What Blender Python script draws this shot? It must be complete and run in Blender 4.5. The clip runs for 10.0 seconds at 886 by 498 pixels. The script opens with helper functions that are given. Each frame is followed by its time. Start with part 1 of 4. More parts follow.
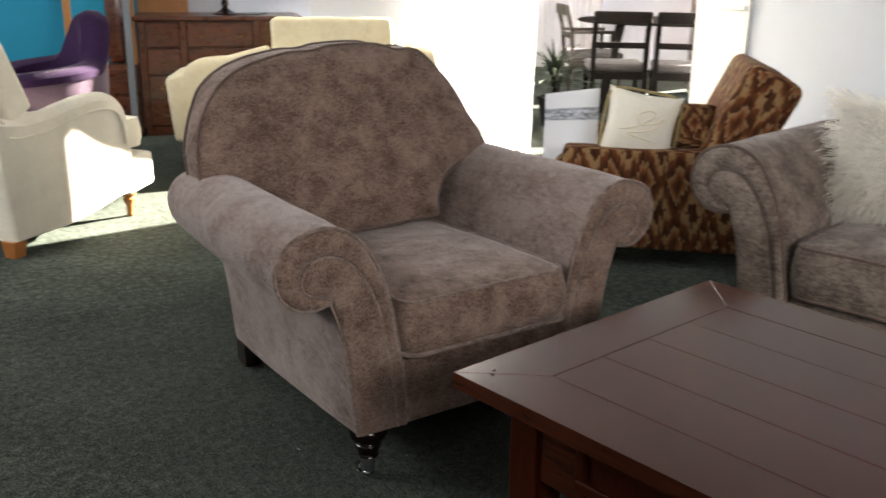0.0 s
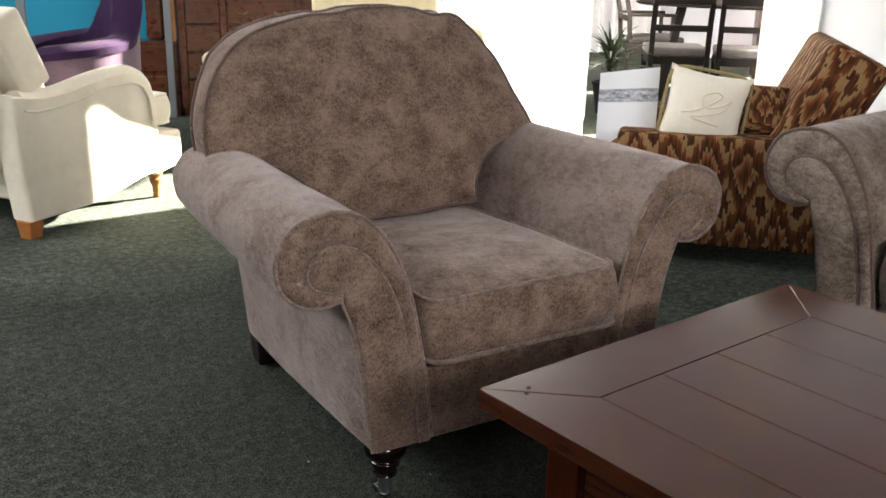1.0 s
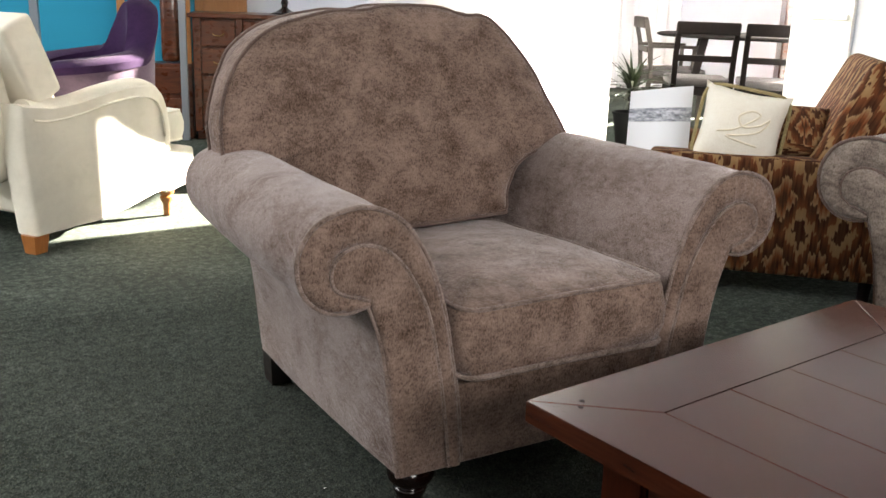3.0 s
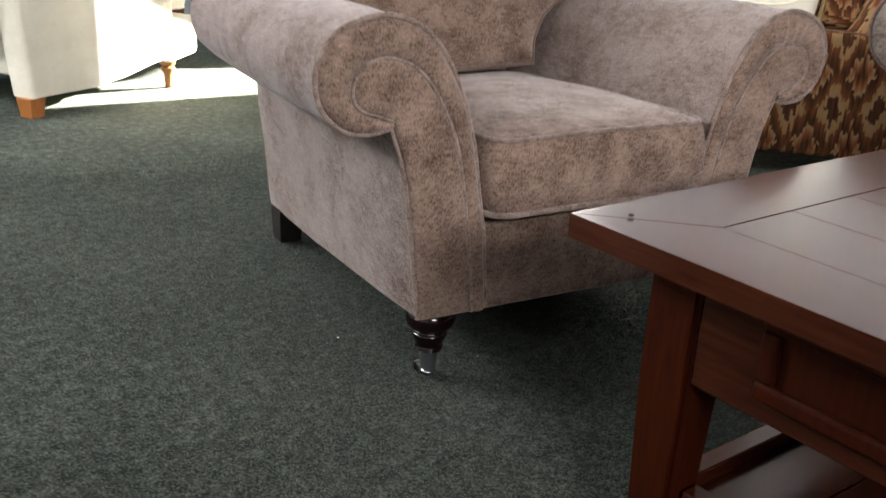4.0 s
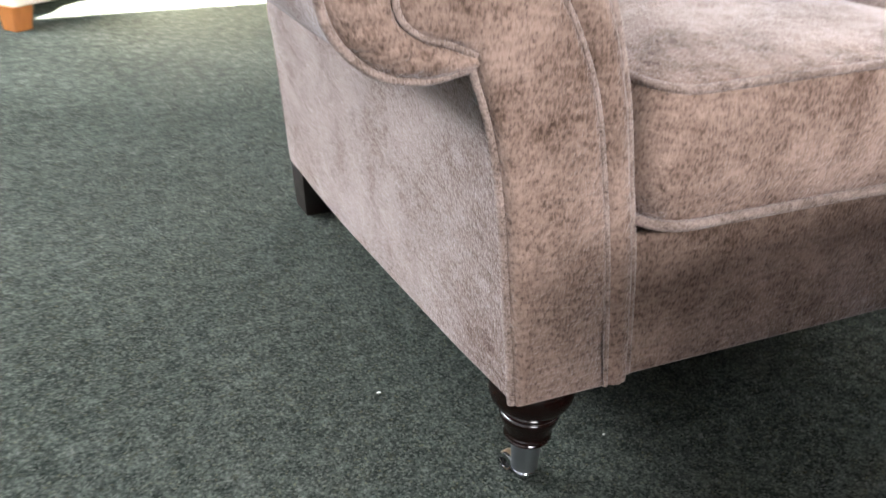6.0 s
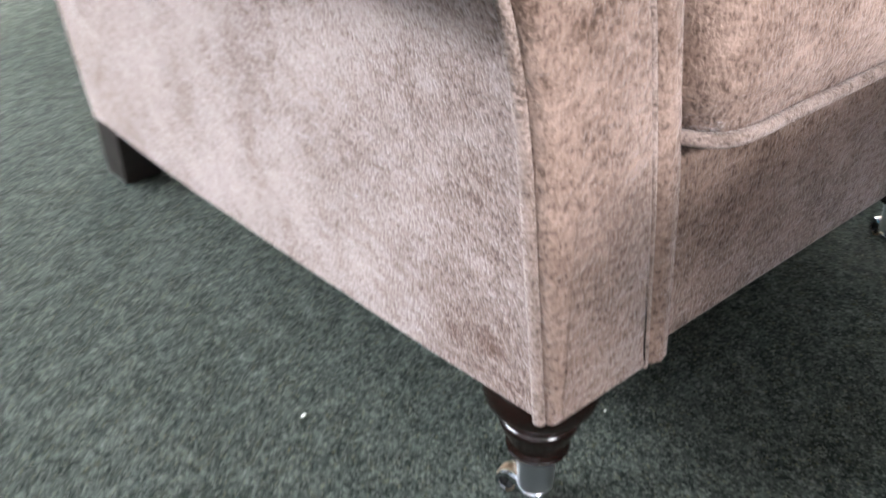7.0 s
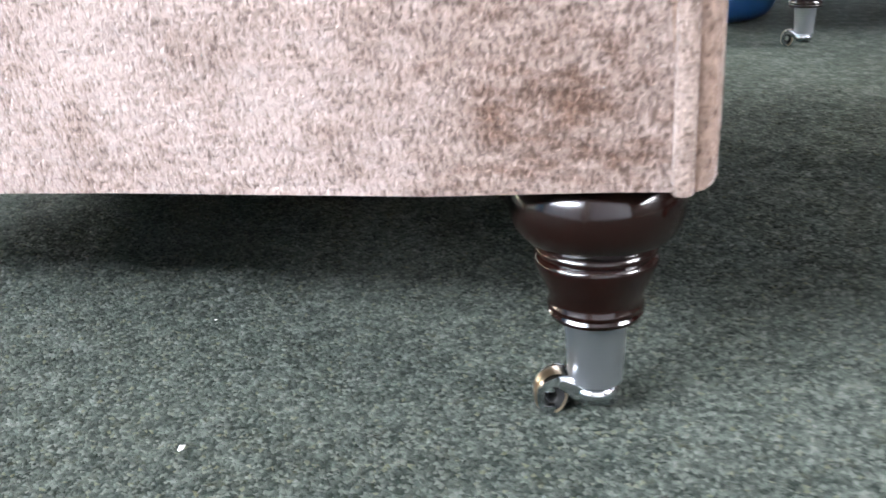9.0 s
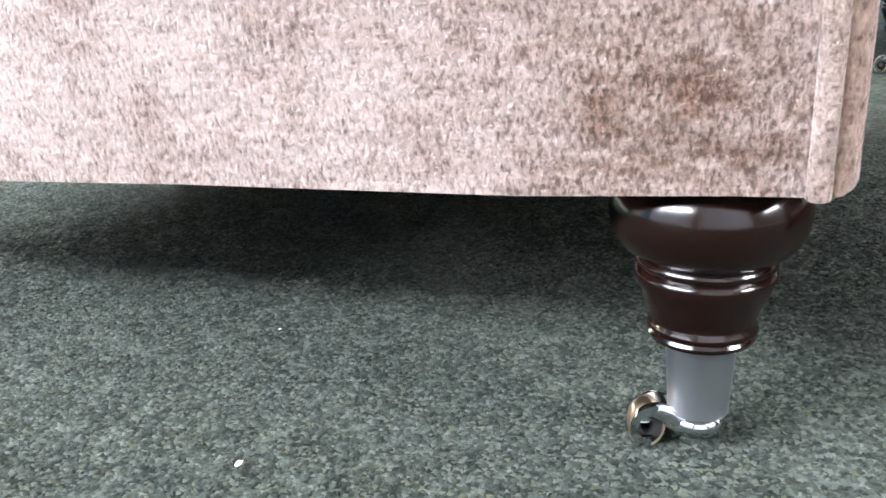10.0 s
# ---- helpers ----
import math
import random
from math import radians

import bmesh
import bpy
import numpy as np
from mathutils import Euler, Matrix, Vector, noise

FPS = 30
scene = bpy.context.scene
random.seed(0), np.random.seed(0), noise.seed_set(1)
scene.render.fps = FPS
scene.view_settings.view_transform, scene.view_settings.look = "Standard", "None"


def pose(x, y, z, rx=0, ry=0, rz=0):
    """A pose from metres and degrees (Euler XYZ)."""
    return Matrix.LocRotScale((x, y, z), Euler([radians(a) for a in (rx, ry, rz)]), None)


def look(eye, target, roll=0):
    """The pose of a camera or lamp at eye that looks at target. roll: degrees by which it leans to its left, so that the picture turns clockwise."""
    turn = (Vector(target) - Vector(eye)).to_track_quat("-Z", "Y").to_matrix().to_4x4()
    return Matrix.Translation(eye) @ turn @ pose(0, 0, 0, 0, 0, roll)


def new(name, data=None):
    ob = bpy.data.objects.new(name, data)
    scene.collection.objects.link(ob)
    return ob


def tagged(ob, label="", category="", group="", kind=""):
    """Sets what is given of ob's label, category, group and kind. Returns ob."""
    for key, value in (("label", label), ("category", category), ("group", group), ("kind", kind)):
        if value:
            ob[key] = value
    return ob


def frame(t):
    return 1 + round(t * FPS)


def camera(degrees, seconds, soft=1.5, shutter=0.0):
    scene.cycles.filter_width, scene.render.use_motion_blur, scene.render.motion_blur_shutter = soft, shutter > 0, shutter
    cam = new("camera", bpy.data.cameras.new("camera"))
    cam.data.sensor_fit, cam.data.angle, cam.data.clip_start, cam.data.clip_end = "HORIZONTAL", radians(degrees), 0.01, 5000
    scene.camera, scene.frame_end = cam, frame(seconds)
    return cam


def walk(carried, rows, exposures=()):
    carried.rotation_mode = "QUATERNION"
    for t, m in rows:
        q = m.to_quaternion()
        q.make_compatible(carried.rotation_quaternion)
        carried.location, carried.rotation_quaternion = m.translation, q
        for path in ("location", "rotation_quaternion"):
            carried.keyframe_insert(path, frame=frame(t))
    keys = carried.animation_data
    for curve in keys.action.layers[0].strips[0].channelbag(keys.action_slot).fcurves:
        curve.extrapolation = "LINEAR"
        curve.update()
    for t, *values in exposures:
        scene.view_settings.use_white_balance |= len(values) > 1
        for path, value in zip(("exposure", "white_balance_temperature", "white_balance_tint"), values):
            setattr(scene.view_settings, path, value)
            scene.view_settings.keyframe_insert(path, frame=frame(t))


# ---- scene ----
cam = camera(50.5, 10.0, shutter=0.5)
PATH = [
    (0, (-0.963, -1.761, 1.231), (0.112, -0.181, 0.641), 0.8),
    (0.5, (-0.83, -1.67, 1.194), (0.133, -0.018, 0.609), 0.7),
    (1, (-0.768, -1.538, 1.142), (0.214, 0.093, 0.53), 1.2),
    (1.5, (-0.729, -1.389, 1.036), (0.269, 0.233, 0.425), 1.0),
    (2, (-0.712, -1.315, 1.04), (0.255, 0.341, 0.474), 0.7),
    (2.2, (-0.716, -1.324, 1.048), (0.257, 0.338, 0.509), 0.9),
    (3.3, (-0.755, -1.407, 0.995), (0.221, 0.255, 0.461), 2.1),
    (3.5, (-0.763, -1.397, 0.941), (0.197, 0.231, 0.287), 2.4),
    (4, (-0.736, -1.31, 0.844), (0.221, 0.299, 0.143), 3.4),
    (4.5, (-0.599, -1.173, 0.76), (0.249, 0.46, -0.025), 3.0),
    (5, (-0.477, -1.027, 0.729), (0.217, 0.672, -0.067), 3.2),
    (5.2, (-0.46, -0.958, 0.734), (0.237, 0.738, -0.064), 3.4),
    (6.3, (-0.392, -0.56, 0.658), (0.473, 0.967, -0.302), 1.9),
    (6.5, (-0.379, -0.501, 0.629), (0.528, 0.961, -0.391), 1.4),
    (7, (-0.384, -0.333, 0.595), (0.746, 0.949, -0.444), 0.1),
    (7.5, (-0.44, -0.167, 0.554), (1.014, 0.795, -0.426), 0.0),
    (8, (-0.442, -0.084, 0.478), (1.123, 0.617, -0.552), -2.9),
    (8.5, (-0.442, -0.044, 0.357), (1.234, 0.546, -0.562), -3.6),
    (9, (-0.419, -0.017, 0.282), (1.364, 0.539, -0.434), -3.1),
    (9.5, (-0.387, 0.003, 0.252), (1.397, 0.638, -0.393), -2.7),
    (10, (-0.386, 0.01, 0.256), (1.378, 0.688, -0.398), -2.2),
]
EXPOSURES = [(0, 4.3, 6850, 10), (1, 4.55, 6850, 10), (2, 5.05, 6750, 10), (3.3, 4.7, 6800, 10), (4, 5.2, 6650, 10), (4.5, 5.65, 6550, 10), (5, 6.05, 6350, 10), (6.3, 6.25, 6300, 11), (7, 6.65, 6150, 11), (8, 6.75, 6030, 10), (8.5, 6.78, 6050, 10), (9, 7.1, 6080, 11), (10, 7.15, 6080, 11)]
walk(cam, [(t, look(eye, target, roll)) for t, eye, target, roll in PATH], EXPOSURES)

# ---- world, sun and window light ----
world = bpy.data.worlds.new("sky")
scene.world = world
world.use_nodes = True
wn = world.node_tree
sky = wn.nodes.new("ShaderNodeTexSky")
sky.sky_type = 'NISHITA'
sky.sun_disc = False
sky.sun_elevation = radians(18.8)
sky.sun_rotation = radians(86)
wn.links.new(sky.outputs[0], wn.nodes["Background"].inputs[0])
wn.nodes["Background"].inputs[1].default_value = 0.008

sun_data = bpy.data.lights.new("sun", 'SUN')
sun_data.energy, sun_data.angle, sun_data.color = 5.0, radians(0.6), (1.0, 0.94, 0.84)
sun = new("sun", sun_data)
sun.matrix_world = look((0, 0, 0), (-0.998, -0.066, -0.34))


def window_lamp(eye, target, w, h, power, col):
    """Daylight standing in the opening of a window."""
    d = bpy.data.lights.new("window_light", 'AREA')
    d.shape, d.size, d.size_y, d.energy, d.color = 'RECTANGLE', w, h, power, col
    o = new("window_light", d)
    o.matrix_world = look(eye, target)
    return o


window_lamp((-3.55, 3.3, 2.75), (0, 1.9, 0.3), 4.2, 0.7, 9.3, (0.94, 0.97, 1.0))
window_lamp((-0.1, -4.55, 2.4), (0.0, 0, 0.2), 3.2, 0.9, 6.4, (1.0, 0.98, 0.97))
window_lamp((3.06, 4.18, 1.35), (2.43, 3.2, 1.0), 0.8, 2.1, 8.7, (1.0, 0.95, 0.87))
window_lamp((7.3, 3.0, 1.7), (4.0, 3.2, 1.2), 3.6, 2.6, 5.6, (1.0, 0.98, 0.95))

# ---- materials ----


def mat(name, base, rough=0.6, metal=0.0):
    m = bpy.data.materials.new(name)
    m.use_nodes = True
    b = m.node_tree.nodes["Principled BSDF"]
    b.inputs["Base Color"].default_value = (*base, 1)
    b.inputs["Roughness"].default_value = rough
    b.inputs["Metallic"].default_value = metal
    return m, m.node_tree, b


def noise_tex(nt, scale, detail=3.0, rough=0.55, stretch=None, turn=(0, 0, 0)):
    co = nt.nodes.new("ShaderNodeTexCoord")
    n = nt.nodes.new("ShaderNodeTexNoise")
    n.inputs["Scale"].default_value = scale
    n.inputs["Detail"].default_value = detail
    n.inputs["Roughness"].default_value = rough
    src = co.outputs["Object"]
    if stretch:
        mp = nt.nodes.new("ShaderNodeMapping")
        mp.inputs["Scale"].default_value = stretch
        mp.inputs["Rotation"].default_value = [radians(a) for a in turn]
        nt.links.new(src, mp.inputs[0])
        src = mp.outputs[0]
    nt.links.new(src, n.inputs["Vector"])
    return n.outputs["Fac"]


def ramp(nt, fac, stops):
    r = nt.nodes.new("ShaderNodeValToRGB")
    els = r.color_ramp.elements
    while len(els) < len(stops):
        els.new(0.5)
    for e, (p, c) in zip(els, stops):
        e.position, e.color = p, (*c, 1)
    nt.links.new(fac, r.inputs[0])
    return r.outputs[0]


def mix(nt, fac, a, b, mode='MIX'):
    m = nt.nodes.new("ShaderNodeMix")
    m.data_type, m.blend_type = 'RGBA', mode
    for sock, v in ((m.inputs[0], fac), (m.inputs[6], a), (m.inputs[7], b)):
        if isinstance(v, (int, float)):
            sock.default_value = v
        elif isinstance(v, tuple):
            sock.default_value = (*v, 1)
        else:
            nt.links.new(v, sock)
    return m.outputs[2]


def bump(nt, b, fac, strength=0.3, dist=0.002):
    n = nt.nodes.new("ShaderNodeBump")
    n.inputs["Strength"].default_value = strength
    n.inputs["Distance"].default_value = dist
    nt.links.new(fac, n.inputs["Height"])
    nt.links.new(n.outputs[0], b.inputs["Normal"])
    return n


def blend(nt, a, b, k):
    """a + k * (b - 0.5)"""
    n = nt.nodes.new("ShaderNodeMath")
    n.operation = 'MULTIPLY_ADD'
    n.inputs[1].default_value = k
    nt.links.new(b, n.inputs[0])
    o = nt.nodes.new("ShaderNodeMath")
    o.operation = 'ADD'
    o.inputs[1].default_value = -0.5 * k
    nt.links.new(a, o.inputs[0])
    nt.links.new(o.outputs[0], n.inputs[2])
    return n.outputs[0]


def cloth(name, dark, light, fine=260, blotch=16, sheen=0.4, contrast=0.5, bump_d=0.003, crush=0.42):
    """Pile cloth: fine flecks, thicker where the pile is pressed flat, over soft blotches."""
    m, nt, b = mat(name, light, 0.9)
    f1 = noise_tex(nt, fine, 2, 0.5, (1, 1, 0.7))
    f2 = noise_tex(nt, blotch, 5, 0.62)
    f3 = noise_tex(nt, blotch * 4.0, 4, 0.65, (1, 1, 1.7))
    f = blend(nt, blend(nt, f1, f2, crush * 1.0), f3, crush * 1.0)
    mid = tuple(0.45 * p + 0.55 * q for p, q in zip(dark, light))
    c = ramp(nt, f, [(0.26, dark), (0.45, mid), (0.64, light)])
    c2 = ramp(nt, f2, [(0.36, tuple(v * 0.8 for v in dark)), (0.5, mid), (0.64, light)])
    nt.links.new(mix(nt, contrast * 0.6, c, c2), b.inputs["Base Color"])
    b.inputs["Sheen Weight"].default_value = sheen
    b.inputs["Sheen Roughness"].default_value = 0.4
    b.inputs["Sheen Tint"].default_value = (0.95, 0.86, 0.86, 1)
    b.inputs["Specular IOR Level"].default_value = 0.12
    bump(nt, b, f1, 0.8, bump_d)
    return m


def chenille(name, dark, light, fine=420, blotch=9, sheen=0.5, grain=0.5, cloud=(0.36, 0.64), crush_shade=()):
    """Short pile: soft clouds where the nap lies the other way, under a fine combed grain that is coarser in the darker clouds."""
    m, nt, b = mat(name, light, 0.9)
    f2 = noise_tex(nt, blotch, 4, 0.6)
    f3 = noise_tex(nt, blotch * 5, 4, 0.68, (1, 1, 2.2))
    f = blend(nt, f2, f3, 0.7)
    # round darker spots: flattened pile, or shade painted into the colour
    for place, reach, depth in crush_shade:
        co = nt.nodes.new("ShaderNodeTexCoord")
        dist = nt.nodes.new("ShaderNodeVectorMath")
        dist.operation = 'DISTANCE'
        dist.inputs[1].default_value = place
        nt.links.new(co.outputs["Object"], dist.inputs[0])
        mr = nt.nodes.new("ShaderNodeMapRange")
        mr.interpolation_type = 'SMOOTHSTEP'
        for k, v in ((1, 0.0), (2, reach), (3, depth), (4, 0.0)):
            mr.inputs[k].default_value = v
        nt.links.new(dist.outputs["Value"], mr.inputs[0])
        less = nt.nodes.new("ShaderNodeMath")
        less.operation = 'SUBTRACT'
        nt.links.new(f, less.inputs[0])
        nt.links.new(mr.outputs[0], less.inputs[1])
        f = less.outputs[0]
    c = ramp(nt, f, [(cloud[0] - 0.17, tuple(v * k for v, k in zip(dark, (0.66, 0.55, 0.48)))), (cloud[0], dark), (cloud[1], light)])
    # the comb of the pile: short strokes of about two millimetres
    f1 = noise_tex(nt, fine, 2.2, 0.6, (1.0, 1.0, 0.52), (38, 38, 0))
    f4 = noise_tex(nt, fine * 0.33, 3, 0.65, (0.7, 1, 1.5))
    g = blend(nt, blend(nt, f1, f4, 0.22), f, 0.40)
    lo = 1 - grain
    c = mix(nt, 1.0, c, ramp(nt, g, [(0.29, (lo, lo * 0.94, lo * 0.90)), (0.44, (0.86, 0.85, 0.84)), (0.62, (1.18, 1.18, 1.18))]), 'MULTIPLY')
    nt.links.new(c, b.inputs["Base Color"])
    b.inputs["Sheen Weight"].default_value = sheen
    b.inputs["Sheen Roughness"].default_value = 0.4
    nt.links.new(ramp(nt, g, [(0.28, (0.42, 0.34, 0.31)), (0.56, (0.92, 0.88, 0.91))]), b.inputs["Sheen Tint"])
    b.inputs["Specular IOR Level"].default_value = 0.1
    pile = bump(nt, b, blend(nt, f1, f4, 0.6), 0.7, 0.0028)
    # slack cloth: shallow ripples across the nap
    slack = nt.nodes.new("ShaderNodeBump")
    slack.inputs["Strength"].default_value = 0.38
    slack.inputs["Distance"].default_value = 0.010
    nt.links.new(noise_tex(nt, 20, 3, 0.6, (1, 1, 3.2)), slack.inputs["Height"])
    nt.links.new(slack.outputs[0], pile.inputs["Normal"])
    return m


def timber(name, dark, light, rough=0.35, scale=9, axis=(14, 14, 1), coat=0.0):
    m, nt, b = mat(name, light, rough)
    g = noise_tex(nt, scale, 5, 0.62, axis)
    w = noise_tex(nt, 3.0, 3)
    c = ramp(nt, g, [(0.3, dark), (0.7, light)])
    c = mix(nt, w, c, tuple(v * 0.75 for v in dark), 'MIX')
    nt.links.new(c, b.inputs["Base Color"])
    r = ramp(nt, noise_tex(nt, 22, 4), [(0.3, (rough * 0.9,) * 3), (0.75, (min(1, rough * 1.2),) * 3)])
    nt.links.new(r, b.inputs["Roughness"])
    b.inputs["Coat Weight"].default_value = coat
    bump(nt, b, g, 0.06, 0.001)
    return m


def plaster(name, base, rough=0.8):
    m, nt, b = mat(name, base, rough)
    f = noise_tex(nt, 3, 4)
    nt.links.new(mix(nt, f, base, tuple(v * 0.93 for v in base)), b.inputs["Base Color"])
    bump(nt, b, noise_tex(nt, 120, 3), 0.08, 0.002)
    return m


# first two spots are flattened pile; the third paints shade under the arm roll
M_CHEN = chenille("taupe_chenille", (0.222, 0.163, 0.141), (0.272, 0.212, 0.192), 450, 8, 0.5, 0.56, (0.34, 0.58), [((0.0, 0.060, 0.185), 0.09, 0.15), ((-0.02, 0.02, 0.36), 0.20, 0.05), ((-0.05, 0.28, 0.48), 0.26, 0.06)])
# same cloth as M_CHEN, with the dimmer light on fronts and cushions coloured in
M_CHEN_SHADE = chenille("shaded_taupe_chenille", (0.142, 0.093, 0.071), (0.242, 0.170, 0.138), 345, 15, 0.45, 0.58, (0.28, 0.68))
M_SOFA = chenille("grey_brown_chenille", (0.13, 0.100, 0.083), (0.24, 0.195, 0.165), 330, 10, 0.3, 0.4, (0.36, 0.64))
M_PIPE = chenille("piping_chenille", (0.15, 0.108, 0.088), (0.27, 0.205, 0.178), 560, 40, 0.4, 0.55, (0.30, 0.60))
M_PIPE_D = cloth("dark_piping_chenille", (0.07, 0.045, 0.04), (0.17, 0.12, 0.10), 420, 20, 0.3, 0.3)
M_CREAM = cloth("cream_linen", (0.70, 0.65, 0.53), (0.84, 0.79, 0.67), 500, 6, 0.1, 0.25, 0.001)
M_GOLD = cloth("yellow_damask", (0.90, 0.74, 0.46), (0.95, 0.84, 0.60), 90, 14, 0.1, 0.35, 0.001)
M_PURPLE = cloth("purple_velvet", (0.014, 0.005, 0.022), (0.036, 0.015, 0.052), 300, 8, 0.12, 0.4, 0.001)
M_MAUVE = cloth("mauve_velvet", (0.085, 0.058, 0.085), (0.135, 0.095, 0.13), 300, 8, 0.25, 0.4, 0.001)
M_GREYSEAT = cloth("grey_seat_cloth", (0.040, 0.036, 0.035), (0.075, 0.068, 0.066), 300, 8, 0.15, 0.4, 0.001)
M_DARKLEG, _, _b = mat("espresso_lacquer", (0.0055, 0.0011, 0.0007), 0.17)
_b.inputs["Coat Weight"].default_value = 0.1
_b.inputs["Specular IOR Level"].default_value = 0.5
M_BLOCKLEG = timber("dark_block_leg", (0.012, 0.008, 0.007), (0.03, 0.02, 0.016), 0.45)
M_CHROME = mat("brushed_chrome", (0.42, 0.44, 0.47), 0.38, 1.0)[0]
M_BRIGHT = mat("polished_chrome", (0.62, 0.63, 0.66), 0.14, 1.0)[0]
M_BRASS = mat("brass", (0.78, 0.60, 0.42), 0.3, 1.0)[0]
M_TABLE = timber("dark_cherry_stain", (0.036, 0.0080, 0.0036), (0.098, 0.024, 0.0095), 0.19, 7, (16, 1.2, 16))
M_TABLE_X = timber("dark_cherry_stain_across", (0.036, 0.0080, 0.0036), (0.098, 0.024, 0.0095), 0.19, 7, (1.2, 16, 16))
M_TABLE_Z = timber("cherry_stain_legs", (0.024, 0.0042, 0.0013), (0.088, 0.0160, 0.0040), 0.42, 7, (16, 16, 1.2))
for m_, k_ in ((M_TABLE, 0.40), (M_TABLE_X, 0.40), (M_TABLE_Z, 0.12)):
    m_.node_tree.nodes["Principled BSDF"].inputs["Specular IOR Level"].default_value = k_
M_MAHOG = timber("mahogany", (0.050, 0.013, 0.006), (0.21, 0.058, 0.019), 0.28, 6, (2, 10, 10), 0.3)
M_ORANGE = timber("orange_oak", (0.42, 0.17, 0.045), (0.60, 0.27, 0.08), 0.4, 6, (10, 10, 1.5), 0.2)
M_FOOT = timber("honey_beech", (0.35, 0.12, 0.03), (0.55, 0.22, 0.06), 0.35, 9, (12, 12, 1.5), 0.2)
M_DARKWOOD = timber("dark_dining_wood", (0.004, 0.0025, 0.002), (0.011, 0.0065, 0.005), 0.6, 8, (10, 10, 1.5))
M_DARKWOOD.node_tree.nodes["Principled BSDF"].inputs["Specular IOR Level"].default_value = 0.12
M_WHITE = plaster("white_wall_paint", (0.75, 0.78, 0.84))
M_CEIL = plaster("pale_ceiling_tile", (0.74, 0.74, 0.75))
M_TAUPE = plaster("taupe_wall_paint", (0.30, 0.27, 0.24))
M_GLOSS = mat("white_gloss_paint", (0.80, 0.80, 0.78), 0.35)[0]
M_TEAL = plaster("turquoise_paint", (0.008, 0.28, 0.44))
M_GREYPOST = mat("grey_metal_post", (0.25, 0.27, 0.30), 0.4, 0.6)[0]
M_PAPER = mat("white_paper", (0.80, 0.82, 0.86), 0.55)[0]
M_BRASSDULL = mat("aged_brass", (0.30, 0.20, 0.09), 0.35, 1.0)[0]
M_BLACK = mat("black_underside_cloth", (0.012, 0.012, 0.012), 0.9)[0]


def carpet_material(tufts=False):
    """Tufted cut pile in dark greens, paler and yellower tufts here and there, clouded by tread."""
    m, nt, b = mat("green_fleck_pile" if tufts else "green_fleck_carpet", (0.05, 0.06, 0.05), 0.95)
    f1 = noise_tex(nt, 165, 3, 0.66, (1.0, 0.75, 1))
    f2 = noise_tex(nt, 36, 5, 0.7)
    f3 = noise_tex(nt, 3.0, 5, 0.6)
    f4 = noise_tex(nt, 60, 4, 0.7)
    f = blend(nt, blend(nt, f1, f2, 0.95), f3, 0.40)
    c = ramp(nt, f, [(0.26, (0.0028, 0.0042, 0.0036)), (0.43, (0.0118, 0.0168, 0.0142)), (0.57, (0.043, 0.051, 0.044)), (0.78, (0.113, 0.126, 0.110))])
    c = mix(nt, ramp(nt, f4, [(0.56, (0, 0, 0)), (0.72, (0.6, 0.6, 0.6))]), c, (0.052, 0.048, 0.020))
    if tufts:
        geo = nt.nodes.new("ShaderNodeNewGeometry")
        one = ramp(nt, geo.outputs["Random Per Island"], [(0.0, (0.009, 0.011, 0.010)), (0.40, (0.036, 0.042, 0.037)), (0.74, (0.086, 0.094, 0.083)), (0.94, (0.150, 0.158, 0.141)), (1.0, (0.12, 0.115, 0.065))])
        c = mix(nt, 0.52, c, one)
    nt.links.new(c, b.inputs["Base Color"])
    b.inputs["Specular IOR Level"].default_value = 0.05
    b.inputs["Sheen Weight"].default_value = 0.10
    b.inputs["Sheen Roughness"].default_value = 0.6
    b.inputs["Sheen Tint"].default_value = (0.55, 0.62, 0.52, 1)
    bump(nt, b, blend(nt, f2, f1, 0.5), 0.30, 0.005)
    return m


M_CARPET = carpet_material()
M_PILE = carpet_material(True)


